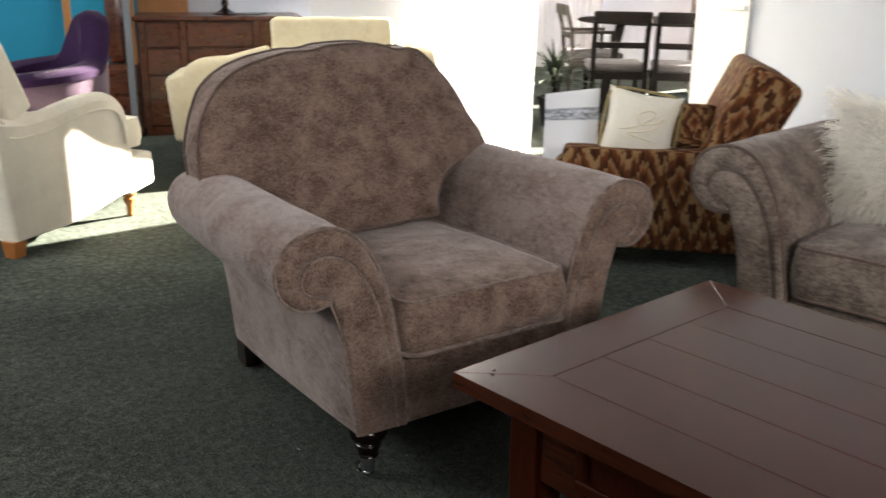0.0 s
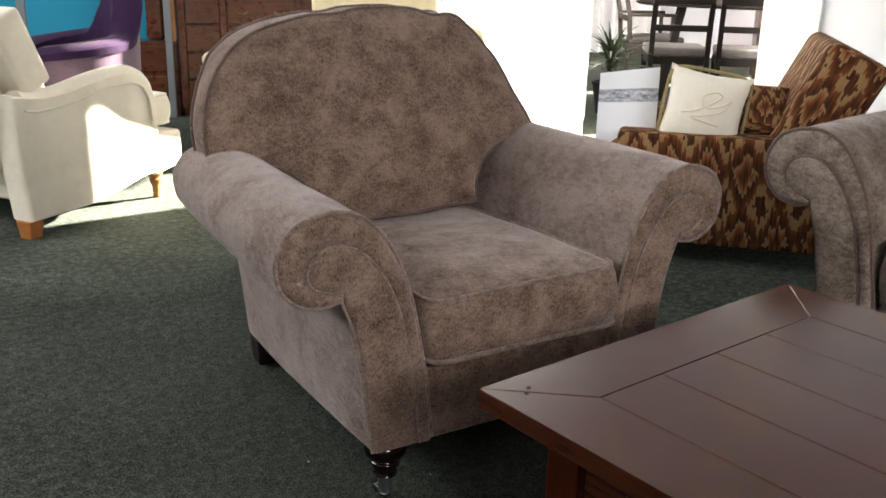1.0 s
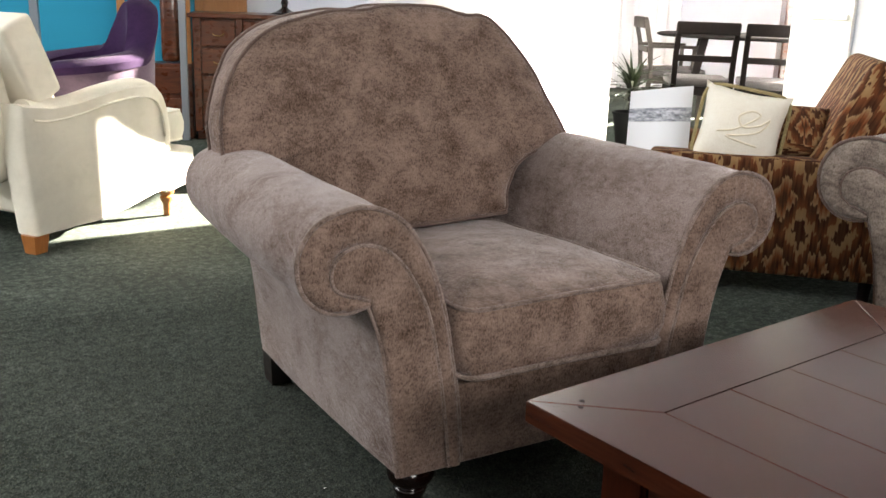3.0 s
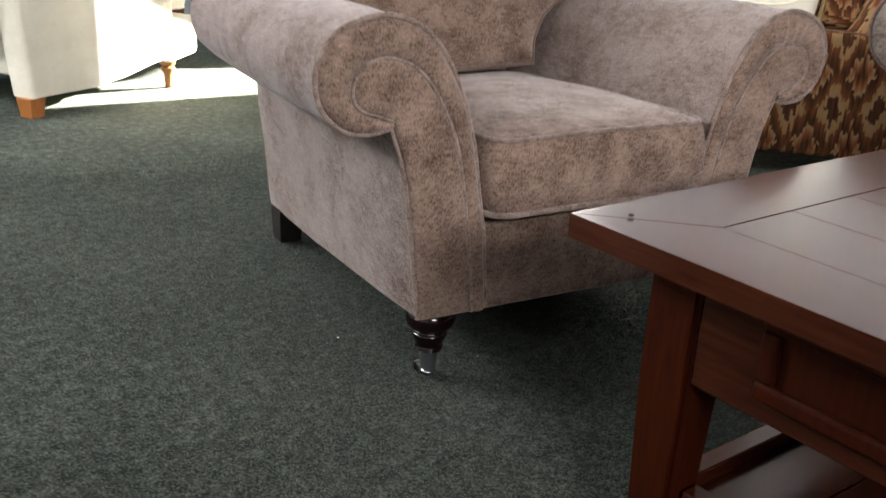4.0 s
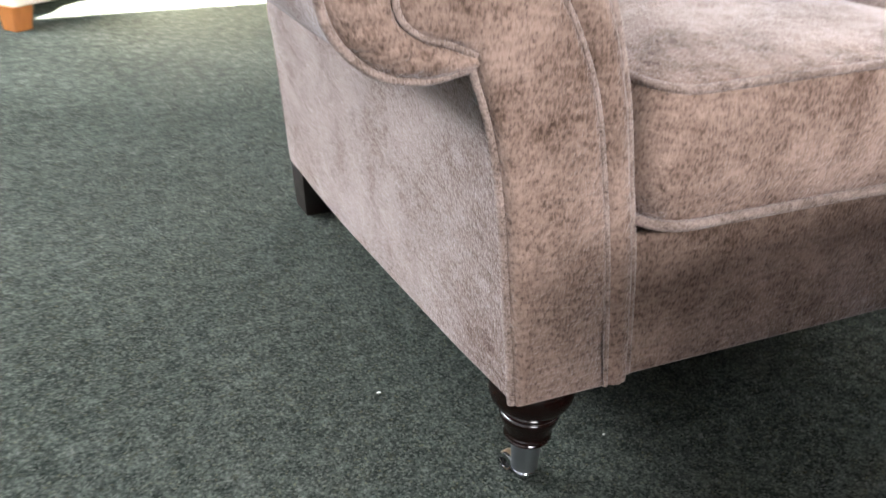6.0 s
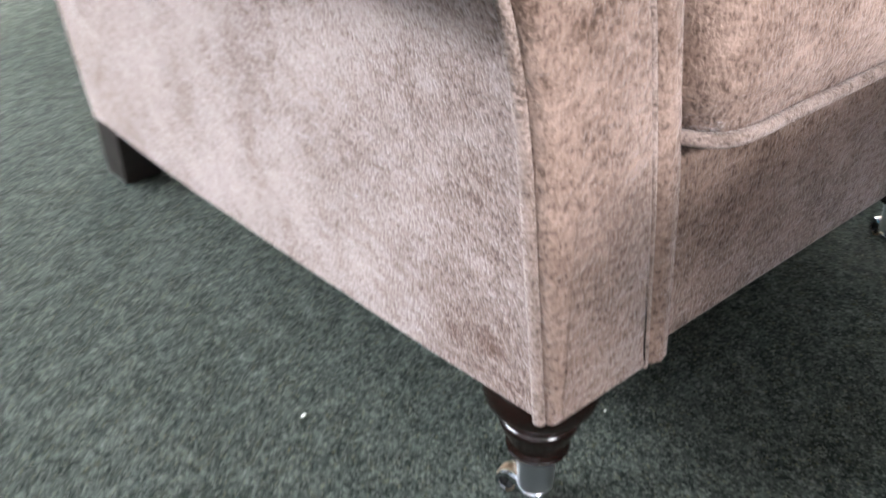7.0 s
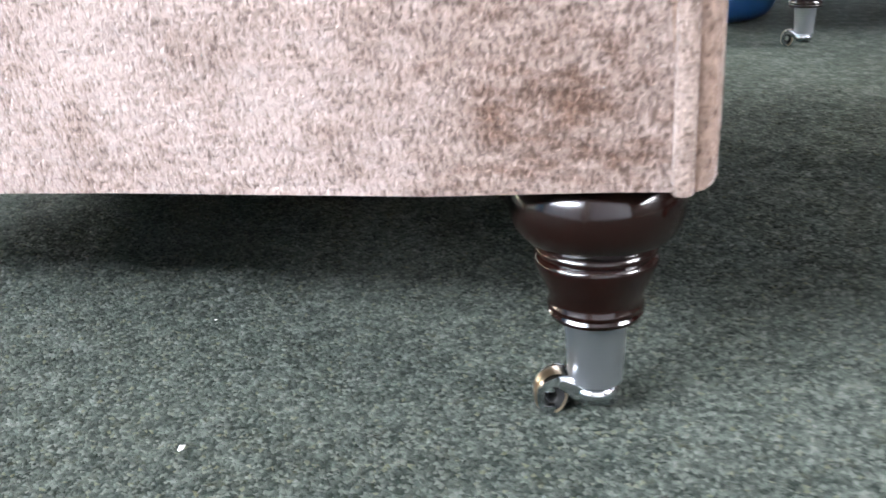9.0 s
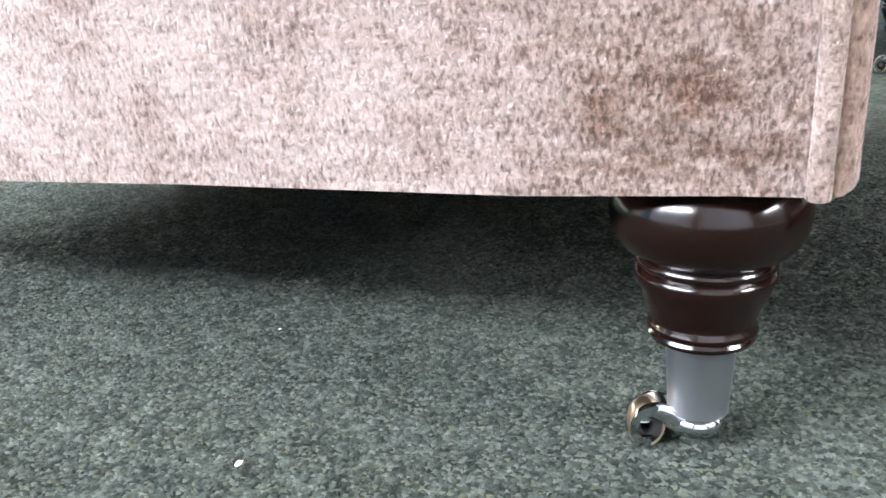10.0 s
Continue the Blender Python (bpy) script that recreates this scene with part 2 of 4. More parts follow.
def ikat_material():
    """Rust, brown and gold lozenges with feathered edges, woven upright."""
    m, nt, b = mat("ikat_weave", (0.2, 0.08, 0.03), 0.85)
    co = nt.nodes.new("ShaderNodeTexCoord")
    mp = nt.nodes.new("ShaderNodeMapping")
    mp.inputs["Scale"].default_value = (1, 1, 1)
    nt.links.new(co.outputs["UV"], mp.inputs[0])
    wob = nt.nodes.new("ShaderNodeTexNoise")
    wob.inputs["Scale"].default_value = 1.0
    st = nt.nodes.new("ShaderNodeMapping")
    st.inputs["Scale"].default_value = (95, 5, 1)
    nt.links.new(mp.outputs[0], st.inputs[0])
    nt.links.new(st.outputs[0], wob.inputs["Vector"])
    sep = nt.nodes.new("ShaderNodeSeparateXYZ")
    nt.links.new(mp.outputs[0], sep.inputs[0])

    def math_(op, a, c=None, d=None):
        n = nt.nodes.new("ShaderNodeMath")
        n.operation = op
        for s, v in zip(n.inputs, (a, c, d)):
            if v is None:
                continue
            if isinstance(v, (int, float)):
                s.default_value = v
            else:
                nt.links.new(v, s)
        return n.outputs[0]

    strip = math_('MULTIPLY', math_('FLOOR', math_('DIVIDE', sep.outputs[0], 0.0085)), 0.0085)
    white = nt.nodes.new("ShaderNodeTexWhiteNoise")
    white.noise_dimensions = '1D'
    nt.links.new(strip, white.inputs["W"])
    shift = math_('ADD', math_('MULTIPLY', math_('SUBTRACT', white.outputs["Value"], 0.5), 0.040), math_('MULTIPLY', math_('SUBTRACT', wob.outputs["Fac"], 0.5), 0.06))
    v = math_('ADD', sep.outputs[1], shift)
    u = strip
    pu = math_('PINGPONG', u, 0.068)
    pv = math_('PINGPONG', v, 0.125)
    loz = math_('ADD', math_('DIVIDE', pu, 0.068), math_('DIVIDE', pv, 0.125))
    col = ramp(nt, math_('DIVIDE', loz, 2.0), [(0.0, (0.055, 0.014, 0.008)), (0.20, (0.060, 0.016, 0.009)), (0.22, (0.44, 0.30, 0.15)), (0.38, (0.40, 0.25, 0.11)), (0.40, (0.20, 0.062, 0.022)), (0.58, (0.055, 0.014, 0.008)), (0.66, (0.050, 0.013, 0.008)), (0.68, (0.45, 0.31, 0.16)), (0.80, (0.27, 0.085, 0.028)), (0.90, (0.06, 0.016, 0.009))])
    worn = mix(nt, 0.18, col, ramp(nt, wob.outputs["Fac"], [(0.3, (0.05, 0.02, 0.01)), (0.7, (0.40, 0.24, 0.10))]))
    nt.links.new(mix(nt, 1.0, worn, (0.72, 0.66, 0.66), 'MULTIPLY'), b.inputs["Base Color"])
    b.inputs["Sheen Weight"].default_value = 0.03
    b.inputs["Specular IOR Level"].default_value = 0.08
    bump(nt, b, wob.outputs["Fac"], 0.3, 0.001)
    return m


M_IKAT = ikat_material()

# ---- mesh helpers ----


def finish(name, bm, material, smooth=True):
    bmesh.ops.recalc_face_normals(bm, faces=bm.faces)
    me = bpy.data.meshes.new(name)
    bm.to_mesh(me)
    bm.free()
    if material:
        me.materials.append(material)
    for p in me.polygons:
        p.use_smooth = smooth
    if smooth:
        me.set_sharp_from_angle(angle=radians(52))
    return me


def part(name, bm, material, parent, label="", smooth=True):
    ob = new(name, finish(name, bm, material, smooth))
    ob.parent = parent
    if label:
        ob["label"] = label
    return ob


def thing(name, label, category, m=None, group="", kind=""):
    ob = new(name)
    ob.empty_display_size = 0.05
    ob.matrix_basis = m or Matrix()
    return tagged(ob, label, category, group, kind)


def solid(name, bm, material, label, category, m=None, group="", kind="", smooth=True):
    ob = new(name, finish(name, bm, material, smooth))
    if m:
        ob.matrix_basis = m
    return tagged(ob, label, category, group, kind)


def box(x0, x1, y0, y1, z0, z1, bevel=0.004, seg=2, bm=None):
    own = bmesh.new()
    bmesh.ops.create_cube(own, size=1, matrix=Matrix.Translation(((x0 + x1) / 2, (y0 + y1) / 2, (z0 + z1) / 2)) @ Matrix.Diagonal((abs(x1 - x0), abs(y1 - y0), abs(z1 - z0), 1)))
    if bevel > 0:
        bmesh.ops.bevel(own, geom=own.edges[:], offset=min(bevel, 0.45 * min(abs(x1 - x0), abs(y1 - y0), abs(z1 - z0))), segments=seg, affect='EDGES', profile=0.5)
    if bm is None:
        return own
    me = bpy.data.meshes.new("tmp")
    own.to_mesh(me)
    own.free()
    bm.from_mesh(me)
    bpy.data.meshes.remove(me)
    return bm


def moved(bm, m):
    bmesh.ops.transform(bm, matrix=m, verts=bm.verts)
    return bm


def lathe(profile, n=40, centre=(0, 0)):
    """Turns (radius, height) pairs round the upright axis."""
    bm = bmesh.new()
    rings = []
    for r, z in profile:
        rings.append([bm.verts.new((centre[0] + r * math.cos(2 * math.pi * k / n), centre[1] + r * math.sin(2 * math.pi * k / n), z)) for k in range(n)])
    for a, c in zip(rings, rings[1:]):
        for k in range(n):
            bm.faces.new((a[k], a[(k + 1) % n], c[(k + 1) % n], c[k]))
    bm.faces.new(rings[0])
    bm.faces.new(rings[-1])
    return bm


def tube(points, r, closed=False, n=8, bm=None, taper=None):
    """A round cord along points."""
    bm = bm or bmesh.new()
    pts = [Vector(p) for p in points]
    rings = []
    up = Vector((0.13, 0.31, 0.94))
    m = len(pts)
    for i, p in enumerate(pts):
        a = pts[(i - 1) % m] if (closed or i > 0) else p
        c = pts[(i + 1) % m] if (closed or i < m - 1) else p
        t = (c - a).normalized()
        side = t.cross(up)
        if side.length < 1e-3:
            side = t.cross(Vector((1, 0, 0)))
        side.normalize()
        up2 = side.cross(t)
        rr = r * (taper(i / (m - 1)) if taper else 1)
        rings.append([bm.verts.new(p + rr * (math.cos(2 * math.pi * k / n) * side + math.sin(2 * math.pi * k / n) * up2)) for k in range(n)])
    for i in range(m if closed else m - 1):
        a, c = rings[i], rings[(i + 1) % m]
        for k in range(n):
            bm.faces.new((a[k], a[(k + 1) % n], c[(k + 1) % n], c[k]))
    if not closed:
        bm.faces.new(rings[0])
        bm.faces.new(rings[-1])
    return bm


def spline(ctrl, per=8, closed=False):
    """A smooth curve through a few control points."""
    P = [Vector(c) for c in ctrl]
    n = len(P)
    out = []
    for i in range(n if closed else n - 1):
        if closed:
            a, b, c, d = P[(i - 1) % n], P[i], P[(i + 1) % n], P[(i + 2) % n]
        else:
            b, c = P[i], P[i + 1]
            a = P[i - 1] if i else b + (b - c)
            d = P[i + 2] if i + 2 < n else c + (c - b)
        for k in range(per):
            t = k / per
            out.append(0.5 * (2 * b + (c - a) * t + (2 * a - 5 * b + 4 * c - d) * t * t + (3 * b - a - 3 * c + d) * t ** 3))
    if not closed:
        out.append(P[-1])
    return out


def loft(rings, closed=True, cap=True):
    bm = bmesh.new()
    vs = [[bm.verts.new(p) for p in r] for r in rings]
    n = len(vs[0])
    for a, c in zip(vs, vs[1:]):
        for k in range(n if closed else n - 1):
            bm.faces.new((a[k], a[(k + 1) % n], c[(k + 1) % n], c[k]))
    if cap:
        for r in (vs[0], vs[-1]):
            f = bm.faces.new(r)
            bmesh.ops.triangulate(bm, faces=[f])
    return bm


def puff(cx, cy, cz, sx, sy, sz, e=0.35, nu=36, nv=18, dent=0.0, seed=0):
    """A stuffed cushion: a rounded block (superellipsoid) with a slightly uneven skin."""
    bm = bmesh.new()

    def pw(v, q):
        return math.copysign(abs(v) ** q, v)
    rows = []
    for j in range(1, nv):
        ph = -math.pi / 2 + math.pi * j / nv
        row = []
        for k in range(nu):
            th = 2 * math.pi * k / nu
            x = pw(math.cos(ph), e) * pw(math.cos(th), e)
            y = pw(math.cos(ph), e) * pw(math.sin(th), e)
            z = pw(math.sin(ph), 0.75)
            z *= 1 - dent * (1 - min(1, math.hypot(x, y)))
            p = Vector((cx + sx * x, cy + sy * y, cz + sz * z))
            p += 0.006 * noise.noise_vector(p * 7 + Vector((seed, 0, 0)))
            row.append(bm.verts.new(p))
        rows.append(row)
    for a, c in zip(rows, rows[1:]):
        for k in range(nu):
            bm.faces.new((a[k], a[(k + 1) % nu], c[(k + 1) % nu], c[k]))
    bm.faces.new(rows[0])
    bm.faces.new(rows[-1])
    return bm


def pillow(w, h, t, n=16, pinch=0.12):
    """A scatter cushion standing in the x-z plane, pointed at its four corners, centred on its base."""
    bm = bmesh.new()
    grid = {}
    for s in (-1, 1):
        for i in range(n + 1):
            for j in range(n + 1):
                a, b = 2 * i / n - 1, 2 * j / n - 1
                edge = (1 - a * a) * (1 - b * b)
                x = a * w / 2 * (1 - pinch * (1 - a * a) * 0 - pinch * (1 - b * b) * abs(a))
                z = b * h / 2 * (1 - pinch * (1 - a * a) * abs(b))
                if edge < 1e-9 and s == 1:
                    grid[s, i, j] = grid[-1, i, j]
                    continue
                grid[s, i, j] = bm.verts.new((x, s * t / 2 * edge ** 0.42, z + h / 2))
        for i in range(n):
            for j in range(n):
                bm.faces.new((grid[s, i, j], grid[s, i + 1, j], grid[s, i + 1, j + 1], grid[s, i, j + 1]))
    return bm


def panel_uv(me, scale=1.0):
    """Box-mapped UVs in metres."""
    uv = me.uv_layers.new(name="UVMap")
    for p in me.polygons:
        n = p.normal
        for li in p.loop_indices:
            c = me.vertices[me.loops[li].vertex_index].co
            if abs(n.z) > 0.75:
                uv.data[li].uv = (c.y * scale, c.x * scale)
            elif abs(n.x) > abs(n.y):
                uv.data[li].uv = (c.y * scale, c.z * scale)
            else:
                uv.data[li].uv = (c.x * scale, c.z * scale)

# ---- structure ----


def wall(name, p, q, z0, z1, thick, material, label, openings=()):
    """A wall from p to q (its visible face runs along the line, its thickness lies to the left of it), with openings (from, to, sill, head)."""
    bm = bmesh.new()
    p, q = Vector(p), Vector(q)
    L = (q - p).length
    cuts = sorted(openings)
    at = 0.0
    for a, b, s, h in cuts:
        if a > at:
            box(at, a, 0, thick, z0, z1, 0, bm=bm)
        if s > z0:
            box(a, b, 0, thick, z0, s, 0, bm=bm)
        if h < z1:
            box(a, b, 0, thick, h, z1, 0, bm=bm)
        at = b
    if at < L:
        box(at, L, 0, thick, z0, z1, 0, bm=bm)
    ang = math.degrees(math.atan2(q.y - p.y, q.x - p.x))
    return solid(name, bm, material, label, "wall", pose(p.x, p.y, 0, 0, 0, ang), kind="structure", smooth=False)


bm = bmesh.new()
bmesh.ops.create_grid(bm, x_segments=4, y_segments=4, size=1, matrix=Matrix.Translation((1.6, 1.4, 0)) @ Matrix.Diagonal((6.2, 6.6, 1, 1)))
solid("floor", bm, M_CARPET, "dark green flecked showroom carpet", "carpet", kind="structure", smooth=False)
solid("ceiling", box(-4.6, 7.8, -5.2, 8.0, 3.3, 3.4, 0), M_CEIL, "plain pale grey showroom ceiling", "ceiling", kind="structure", smooth=False)

wall("wall_west", (-3.7, -4.7), (-3.7, 7.9), 0, 3.3, 0.2, M_WHITE, "white painted showroom wall with a shop window", [(5.8, 10.3, 2.3, 3.15)])
# added out of view to keep the west window's light off the near carpet
wall("wall_light_block", (-1.02, 0.15), (-3.7, 0.15), 0, 3.3, -0.12, M_TAUPE, "added unseen taupe wall that keeps window light off the near carpet")
wall("wall_south", (7.4, -4.7), (-3.7, -4.7), 0, 3.3, 0.2, M_TAUPE, "taupe painted shop front wall with a window", [(5.8, 9.2, 1.9, 2.9)])
# the dresser wall, its turquoise end, and the lit wall beside the opening
WA = math.radians(-20)
UX, UY = math.cos(WA), math.sin(WA)


def along(s, d=0.0):
    """A point s along the dresser's front line and d behind it."""
    return (0.99 + s * UX - d * UY, 4.87 + s * UY + d * UX)


wall("wall_north_teal", along(0.02, 0.62), along(-5.2, 0.62), 0, 3.3, -0.15, M_TEAL, "turquoise painted showroom wall", [])
wall("wall_north", along(0.02, 0.62), along(1.26, 0.62), 0, 3.3, 0.15, M_WHITE, "white painted wall behind the dresser", [])
WB0, WB1 = Vector((2.22, 4.70)), Vector((3.48, 3.62))
wall("wall_bright", WB0, WB1, 0, 3.3, 0.18, M_WHITE, "white painted wall with a curtained window", [(0.80, 1.55, 0.12, 2.5)])
wall("wall_dining_end", (3.58, 3.74), (3.58, 7.4), 0, 3.3, 0.15, M_WHITE, "white painted dining room wall")
wall("wall_dining_back", (3.4, 7.4), (7.4, 7.4), 0, 3.3, 0.15, M_WHITE, "white painted dining room wall")
wall("wall_glazed", (7.4, 7.4), (7.4, -4.7), 0, 3.3, 0.15, M_WHITE, "white wall with tall glazed openings", [(2.5, 6.6, 0.05, 3.25)])
wall("wall_east", (4.28, 2.82), (4.95, -4.6), 0, 3.3, 0.2, M_WHITE, "white painted showroom wall behind the sofa")
OPEN = pose(4.28, 2.82, 0, 0, 0, math.degrees(math.atan2(0.76, -0.73)))


def bulkhead():
    """An added sloping white blocker across the top of the wide opening; it slants the sun patch's upper edge."""
    bm = bmesh.new()
    prof = [(-0.1, 3.3), (-0.1, 2.3), (0.05, 1.99), (0.22, 1.72), (0.42, 1.48), (0.70, 1.20), (1.08, 1.04), (1.08, 3.3)]
    f = [bm.verts.new((x, 0.05, z)) for x, z in prof]
    g = [bm.verts.new((x, 0.13, z)) for x, z in prof]
    bm.faces.new(f)
    bm.faces.new(g)
    for k in range(len(prof)):
        bm.faces.new((f[k], f[(k + 1) % len(prof)], g[(k + 1) % len(prof)], g[k]))
    return bm


# added only to cut the sunlight along a slope
solid("bulkhead", bulkhead(), M_WHITE, "added white sloping sun blocker over the opening", "bulkhead", OPEN, kind="structure", smooth=False)
# white panelled pilaster at the end of the sofa wall
pil = solid("pilaster", box(-0.03, 0.0, -0.42, 0.0, 0, 3.3, 0.003), M_GLOSS, "white gloss panelled pilaster beside the opening", "pilaster", pose(4.28, 2.82, 0, 0, 0, 5), kind="structure", smooth=False)
part("moulding", box(-0.055, -0.031, -0.40, -0.10, 0.93, 0.965, 0.006), M_GLOSS, pil, smooth=False)


def curtain(p, q, z0, z1, fold, material, amp=0.03):
    """A hanging sheet of cloth from p to q in upright folds."""
    p, q = Vector((*p, 0)), Vector((*q, 0))
    L = (q - p).length
    n = int(L / fold * 10)
    d = (q - p).normalized()
    nrm = Vector((-d.y, d.x, 0))
    rng = random.Random(int(L * 100))
    ph = [rng.uniform(0.6, 1.4) for _ in range(n + 1)]
    bm = bmesh.new()
    cols = []
    for i in range(n + 1):
        off = amp * math.sin(2 * math.pi * i / 10) * ph[i // 10] + 0.3 * amp * math.sin(2 * math.pi * i / 37)
        a = p + d * (L * i / n)
        cols.append([bm.verts.new(a + nrm * off * k + Vector((0, 0, z))) for z, k in ((z0, 1.25), ((z0 + z1) / 2, 1.0), (z1, 0.7))])
    for a, b in zip(cols, cols[1:]):
        for k in (0, 1):
            bm.faces.new((a[k], b[k], b[k + 1], a[k + 1]))
    return bm


M_SHEER = bpy.data.materials.new("white_sheer")
M_SHEER.use_nodes = True
sn = M_SHEER.node_tree
sn.nodes.remove(sn.nodes["Principled BSDF"])
s_d, s_t, s_m = sn.nodes.new("ShaderNodeBsdfDiffuse"), sn.nodes.new("ShaderNodeBsdfTranslucent"), sn.nodes.new("ShaderNodeMixShader")
for q in (s_d, s_t):
    q.inputs[0].default_value = (0.85, 0.85, 0.86, 1)
s_m.inputs[0].default_value = 0.55
sn.links.new(s_d.outputs[0], s_m.inputs[1])
sn.links.new(s_t.outputs[0], s_m.inputs[2])
sn.links.new(s_m.outputs[0], sn.nodes["Material Output"].inputs[0])
WBD = (WB1 - WB0).normalized()
WBN = Vector((WBD.y, -WBD.x))
ca, cb = WB0 + WBD * 0.74 + WBN * 0.06, WB0 + WBD * 1.62 + WBN * 0.06
solid("curtain", curtain(ca, cb, 0.02, 2.6, 0.16, M_SHEER, 0.022), M_SHEER, "sunlit white sheer curtain over the window", "curtain")
solid("curtain", curtain((3.85, 7.2), (7.2, 6.9), 0.02, 2.9, 0.16, M_SHEER, 0.04), M_SHEER, "white sheer curtain in hanging folds in the dining room", "curtain")
solid("curtain", curtain((3.95, 4.6), (4.2, 7.1), 0.02, 2.9, 0.16, M_SHEER, 0.04), M_SHEER, "white sheer curtain in hanging folds in the dining room", "curtain")

solid("curtain", curtain((2.86, 2.88), (2.36, 3.31), 0.01, 0.46, 0.16, M_SHEER, 0.012), M_SHEER, "white sheer drape standing in front of the sunlit window", "curtain")

# ---- main armchair ----
XC = 0.366          # the chair's middle
LEG = 0.148         # height of the upholstery over the floor


def arm_curves(scale=1.0):
    """Outer cord and inner seam of a scrolled arm, seen from the front, from the foot of the inner edge up and round to the notch; then the outer edge down."""
    outer = [(0.136, LEG + 0.003), (0.123, 0.283), (0.106, 0.376), (0.088, 0.465), (0.056, 0.556), (0.005, 0.634), (-0.055, 0.668), (-0.113, 0.668), (-0.168, 0.643), (-0.197, 0.592), (-0.190, 0.535), (-0.155, 0.498), (-0.110, 0.487), (-0.068, 0.494)]
    inner = [(0.104, LEG), (0.088, 0.283), (0.072, 0.376), (0.052, 0.462), (0.020, 0.530), (-0.020, 0.582), (-0.060, 0.604), (-0.095, 0.606), (-0.125, 0.592), (-0.139, 0.565), (-0.134, 0.538), (-0.113, 0.522), (-0.092, 0.516), (-0.068, 0.506)]
    side = [(-0.068, 0.500), (-0.046, 0.440), (-0.030, 0.370), (-0.015, 0.262), (0.0, LEG)]
    return [spline([(x, 0, z) for x, z in c], 6) for c in (outer, inner, side)]


def arm_parts(parent, depth, cloth_m, pipe_m, flip=None, rear_drop=0.0, front_m=None):
    """One scrolled arm: the long padded roll and side, the gathered band, the facing panel and its cords."""
    outer, inner, side = arm_curves()

    def fx(p):
        return Vector((flip - p.x if flip is not None else p.x, p.y, p.z))
    ring = outer + side[1:]
    mid = Vector((-0.10, 0, 0.58))
    rings = []
    for y, s in ((0.002, 0.985), (0.012, 0.998), (0.03, 1.0), (0.12, 1.004), (0.3, 1.008), (0.5, 1.0), (depth - 0.14, 0.985), (depth - 0.06, 0.95), (depth - 0.015, 0.86), (depth, 0.72)):
        r = []
        for p in ring:
            k = s if p.z > 0.47 else 1 - (1 - s) * max(0, (p.z - LEG) / 0.32)
            q = mid + (p - mid) * k if p.z > 0.47 else Vector((p.x * (1 if k == 1 else k), 0, p.z))
            q = Vector((q.x + 0.02 * max(0, y - 0.35) / 0.5, y, q.z - 0.043 * y * (1 if q.z < 0.4 else 0)))
            q = fx(q)
            if y > 0.1:
                q += 0.004 * noise.noise_vector(q * 6)
            r.append(q)
        rings.append(r)
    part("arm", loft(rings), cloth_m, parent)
    # gathered band between the outer cord and the inner seam
    band = []
    for f, y in ((0.0, 0.006), (0.10, -0.007), (0.30, -0.0145), (0.58, -0.0165), (0.82, -0.0135), (1.0, -0.007), (1.06, 0.005)):
        row = []
        for i, (o, q) in enumerate(zip(outer, inner)):
            p = o.lerp(q, f)
            ripple = 0.0022 * math.sin(i * 1.9) * math.sin(math.pi * f) if 28 < i < 74 else 0
            row.append(fx(Vector((p.x, y + ripple, p.z))))
        band.append(row)
    bb = loft(band, closed=False, cap=False)
    bb.verts.ensure_lookup_table()
    n = len(outer)
    bb.faces.new([bb.verts[k * n] for k in range(len(band))])
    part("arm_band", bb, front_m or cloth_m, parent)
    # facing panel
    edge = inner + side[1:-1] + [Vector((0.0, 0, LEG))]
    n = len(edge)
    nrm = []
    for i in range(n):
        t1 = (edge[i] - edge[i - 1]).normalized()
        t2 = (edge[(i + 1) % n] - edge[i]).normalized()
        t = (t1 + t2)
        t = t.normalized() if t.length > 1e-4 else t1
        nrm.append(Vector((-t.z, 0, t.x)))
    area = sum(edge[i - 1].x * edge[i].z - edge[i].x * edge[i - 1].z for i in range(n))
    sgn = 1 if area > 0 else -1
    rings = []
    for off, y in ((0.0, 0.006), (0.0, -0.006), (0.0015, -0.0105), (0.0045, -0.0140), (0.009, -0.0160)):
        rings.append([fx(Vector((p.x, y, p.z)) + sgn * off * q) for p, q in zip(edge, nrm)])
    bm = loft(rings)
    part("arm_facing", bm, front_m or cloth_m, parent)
    part("piping", tube([fx(Vector((p.x, -0.002, p.z))) for p in outer], 0.0045), pipe_m, parent)
    part("piping", tube([fx(Vector((p.x - 0.001, -0.0015, p.z))) for p in side], 0.0050, n=12), pipe_m, parent)
    part("seam", tube([fx(Vector((p.x, -0.0105, p.z))) for p in inner], 0.0032), pipe_m, parent)


def plate_cushion(outline, centre, depth, bulge, lean):
    """A boxed cushion with a domed face. outline: (x, z) of its face; lean(z) gives how far back it lies at each height."""
    pts = spline([(x, 0, z) for x, z in outline], 7, closed=True)
    c = Vector((centre[0], 0, centre[1]))
    rings = []

    def place(p, y):
        q = Vector((p.x, lean(p.z) + y, p.z))
        return q + 0.006 * noise.noise_vector(q * 5.5) + 0.0022 * noise.noise_vector(Vector((q.x * 9, q.y * 9, q.z * 26)))
    for s, y in ((0.90, depth + 0.012), (0.985, depth + 0.002), (1.0, depth), (1.012, depth * 0.5), (1.0, 0.0)):
        rings.append([place(c + (p - c) * s, y) for p in pts])
    for s in (0.985, 0.95, 0.88, 0.76, 0.6, 0.42, 0.22, 0.06):
        y = -bulge * (1 - s ** 3.2) ** 0.6
        rings.append([place(c + (p - c) * s, y) for p in pts])
    edge = [place(c + (p - c) * 1.004, -0.001) for p in pts]
    back = [place(c + (p - c) * 1.004, depth) for p in pts]
    return loft(rings), edge, back


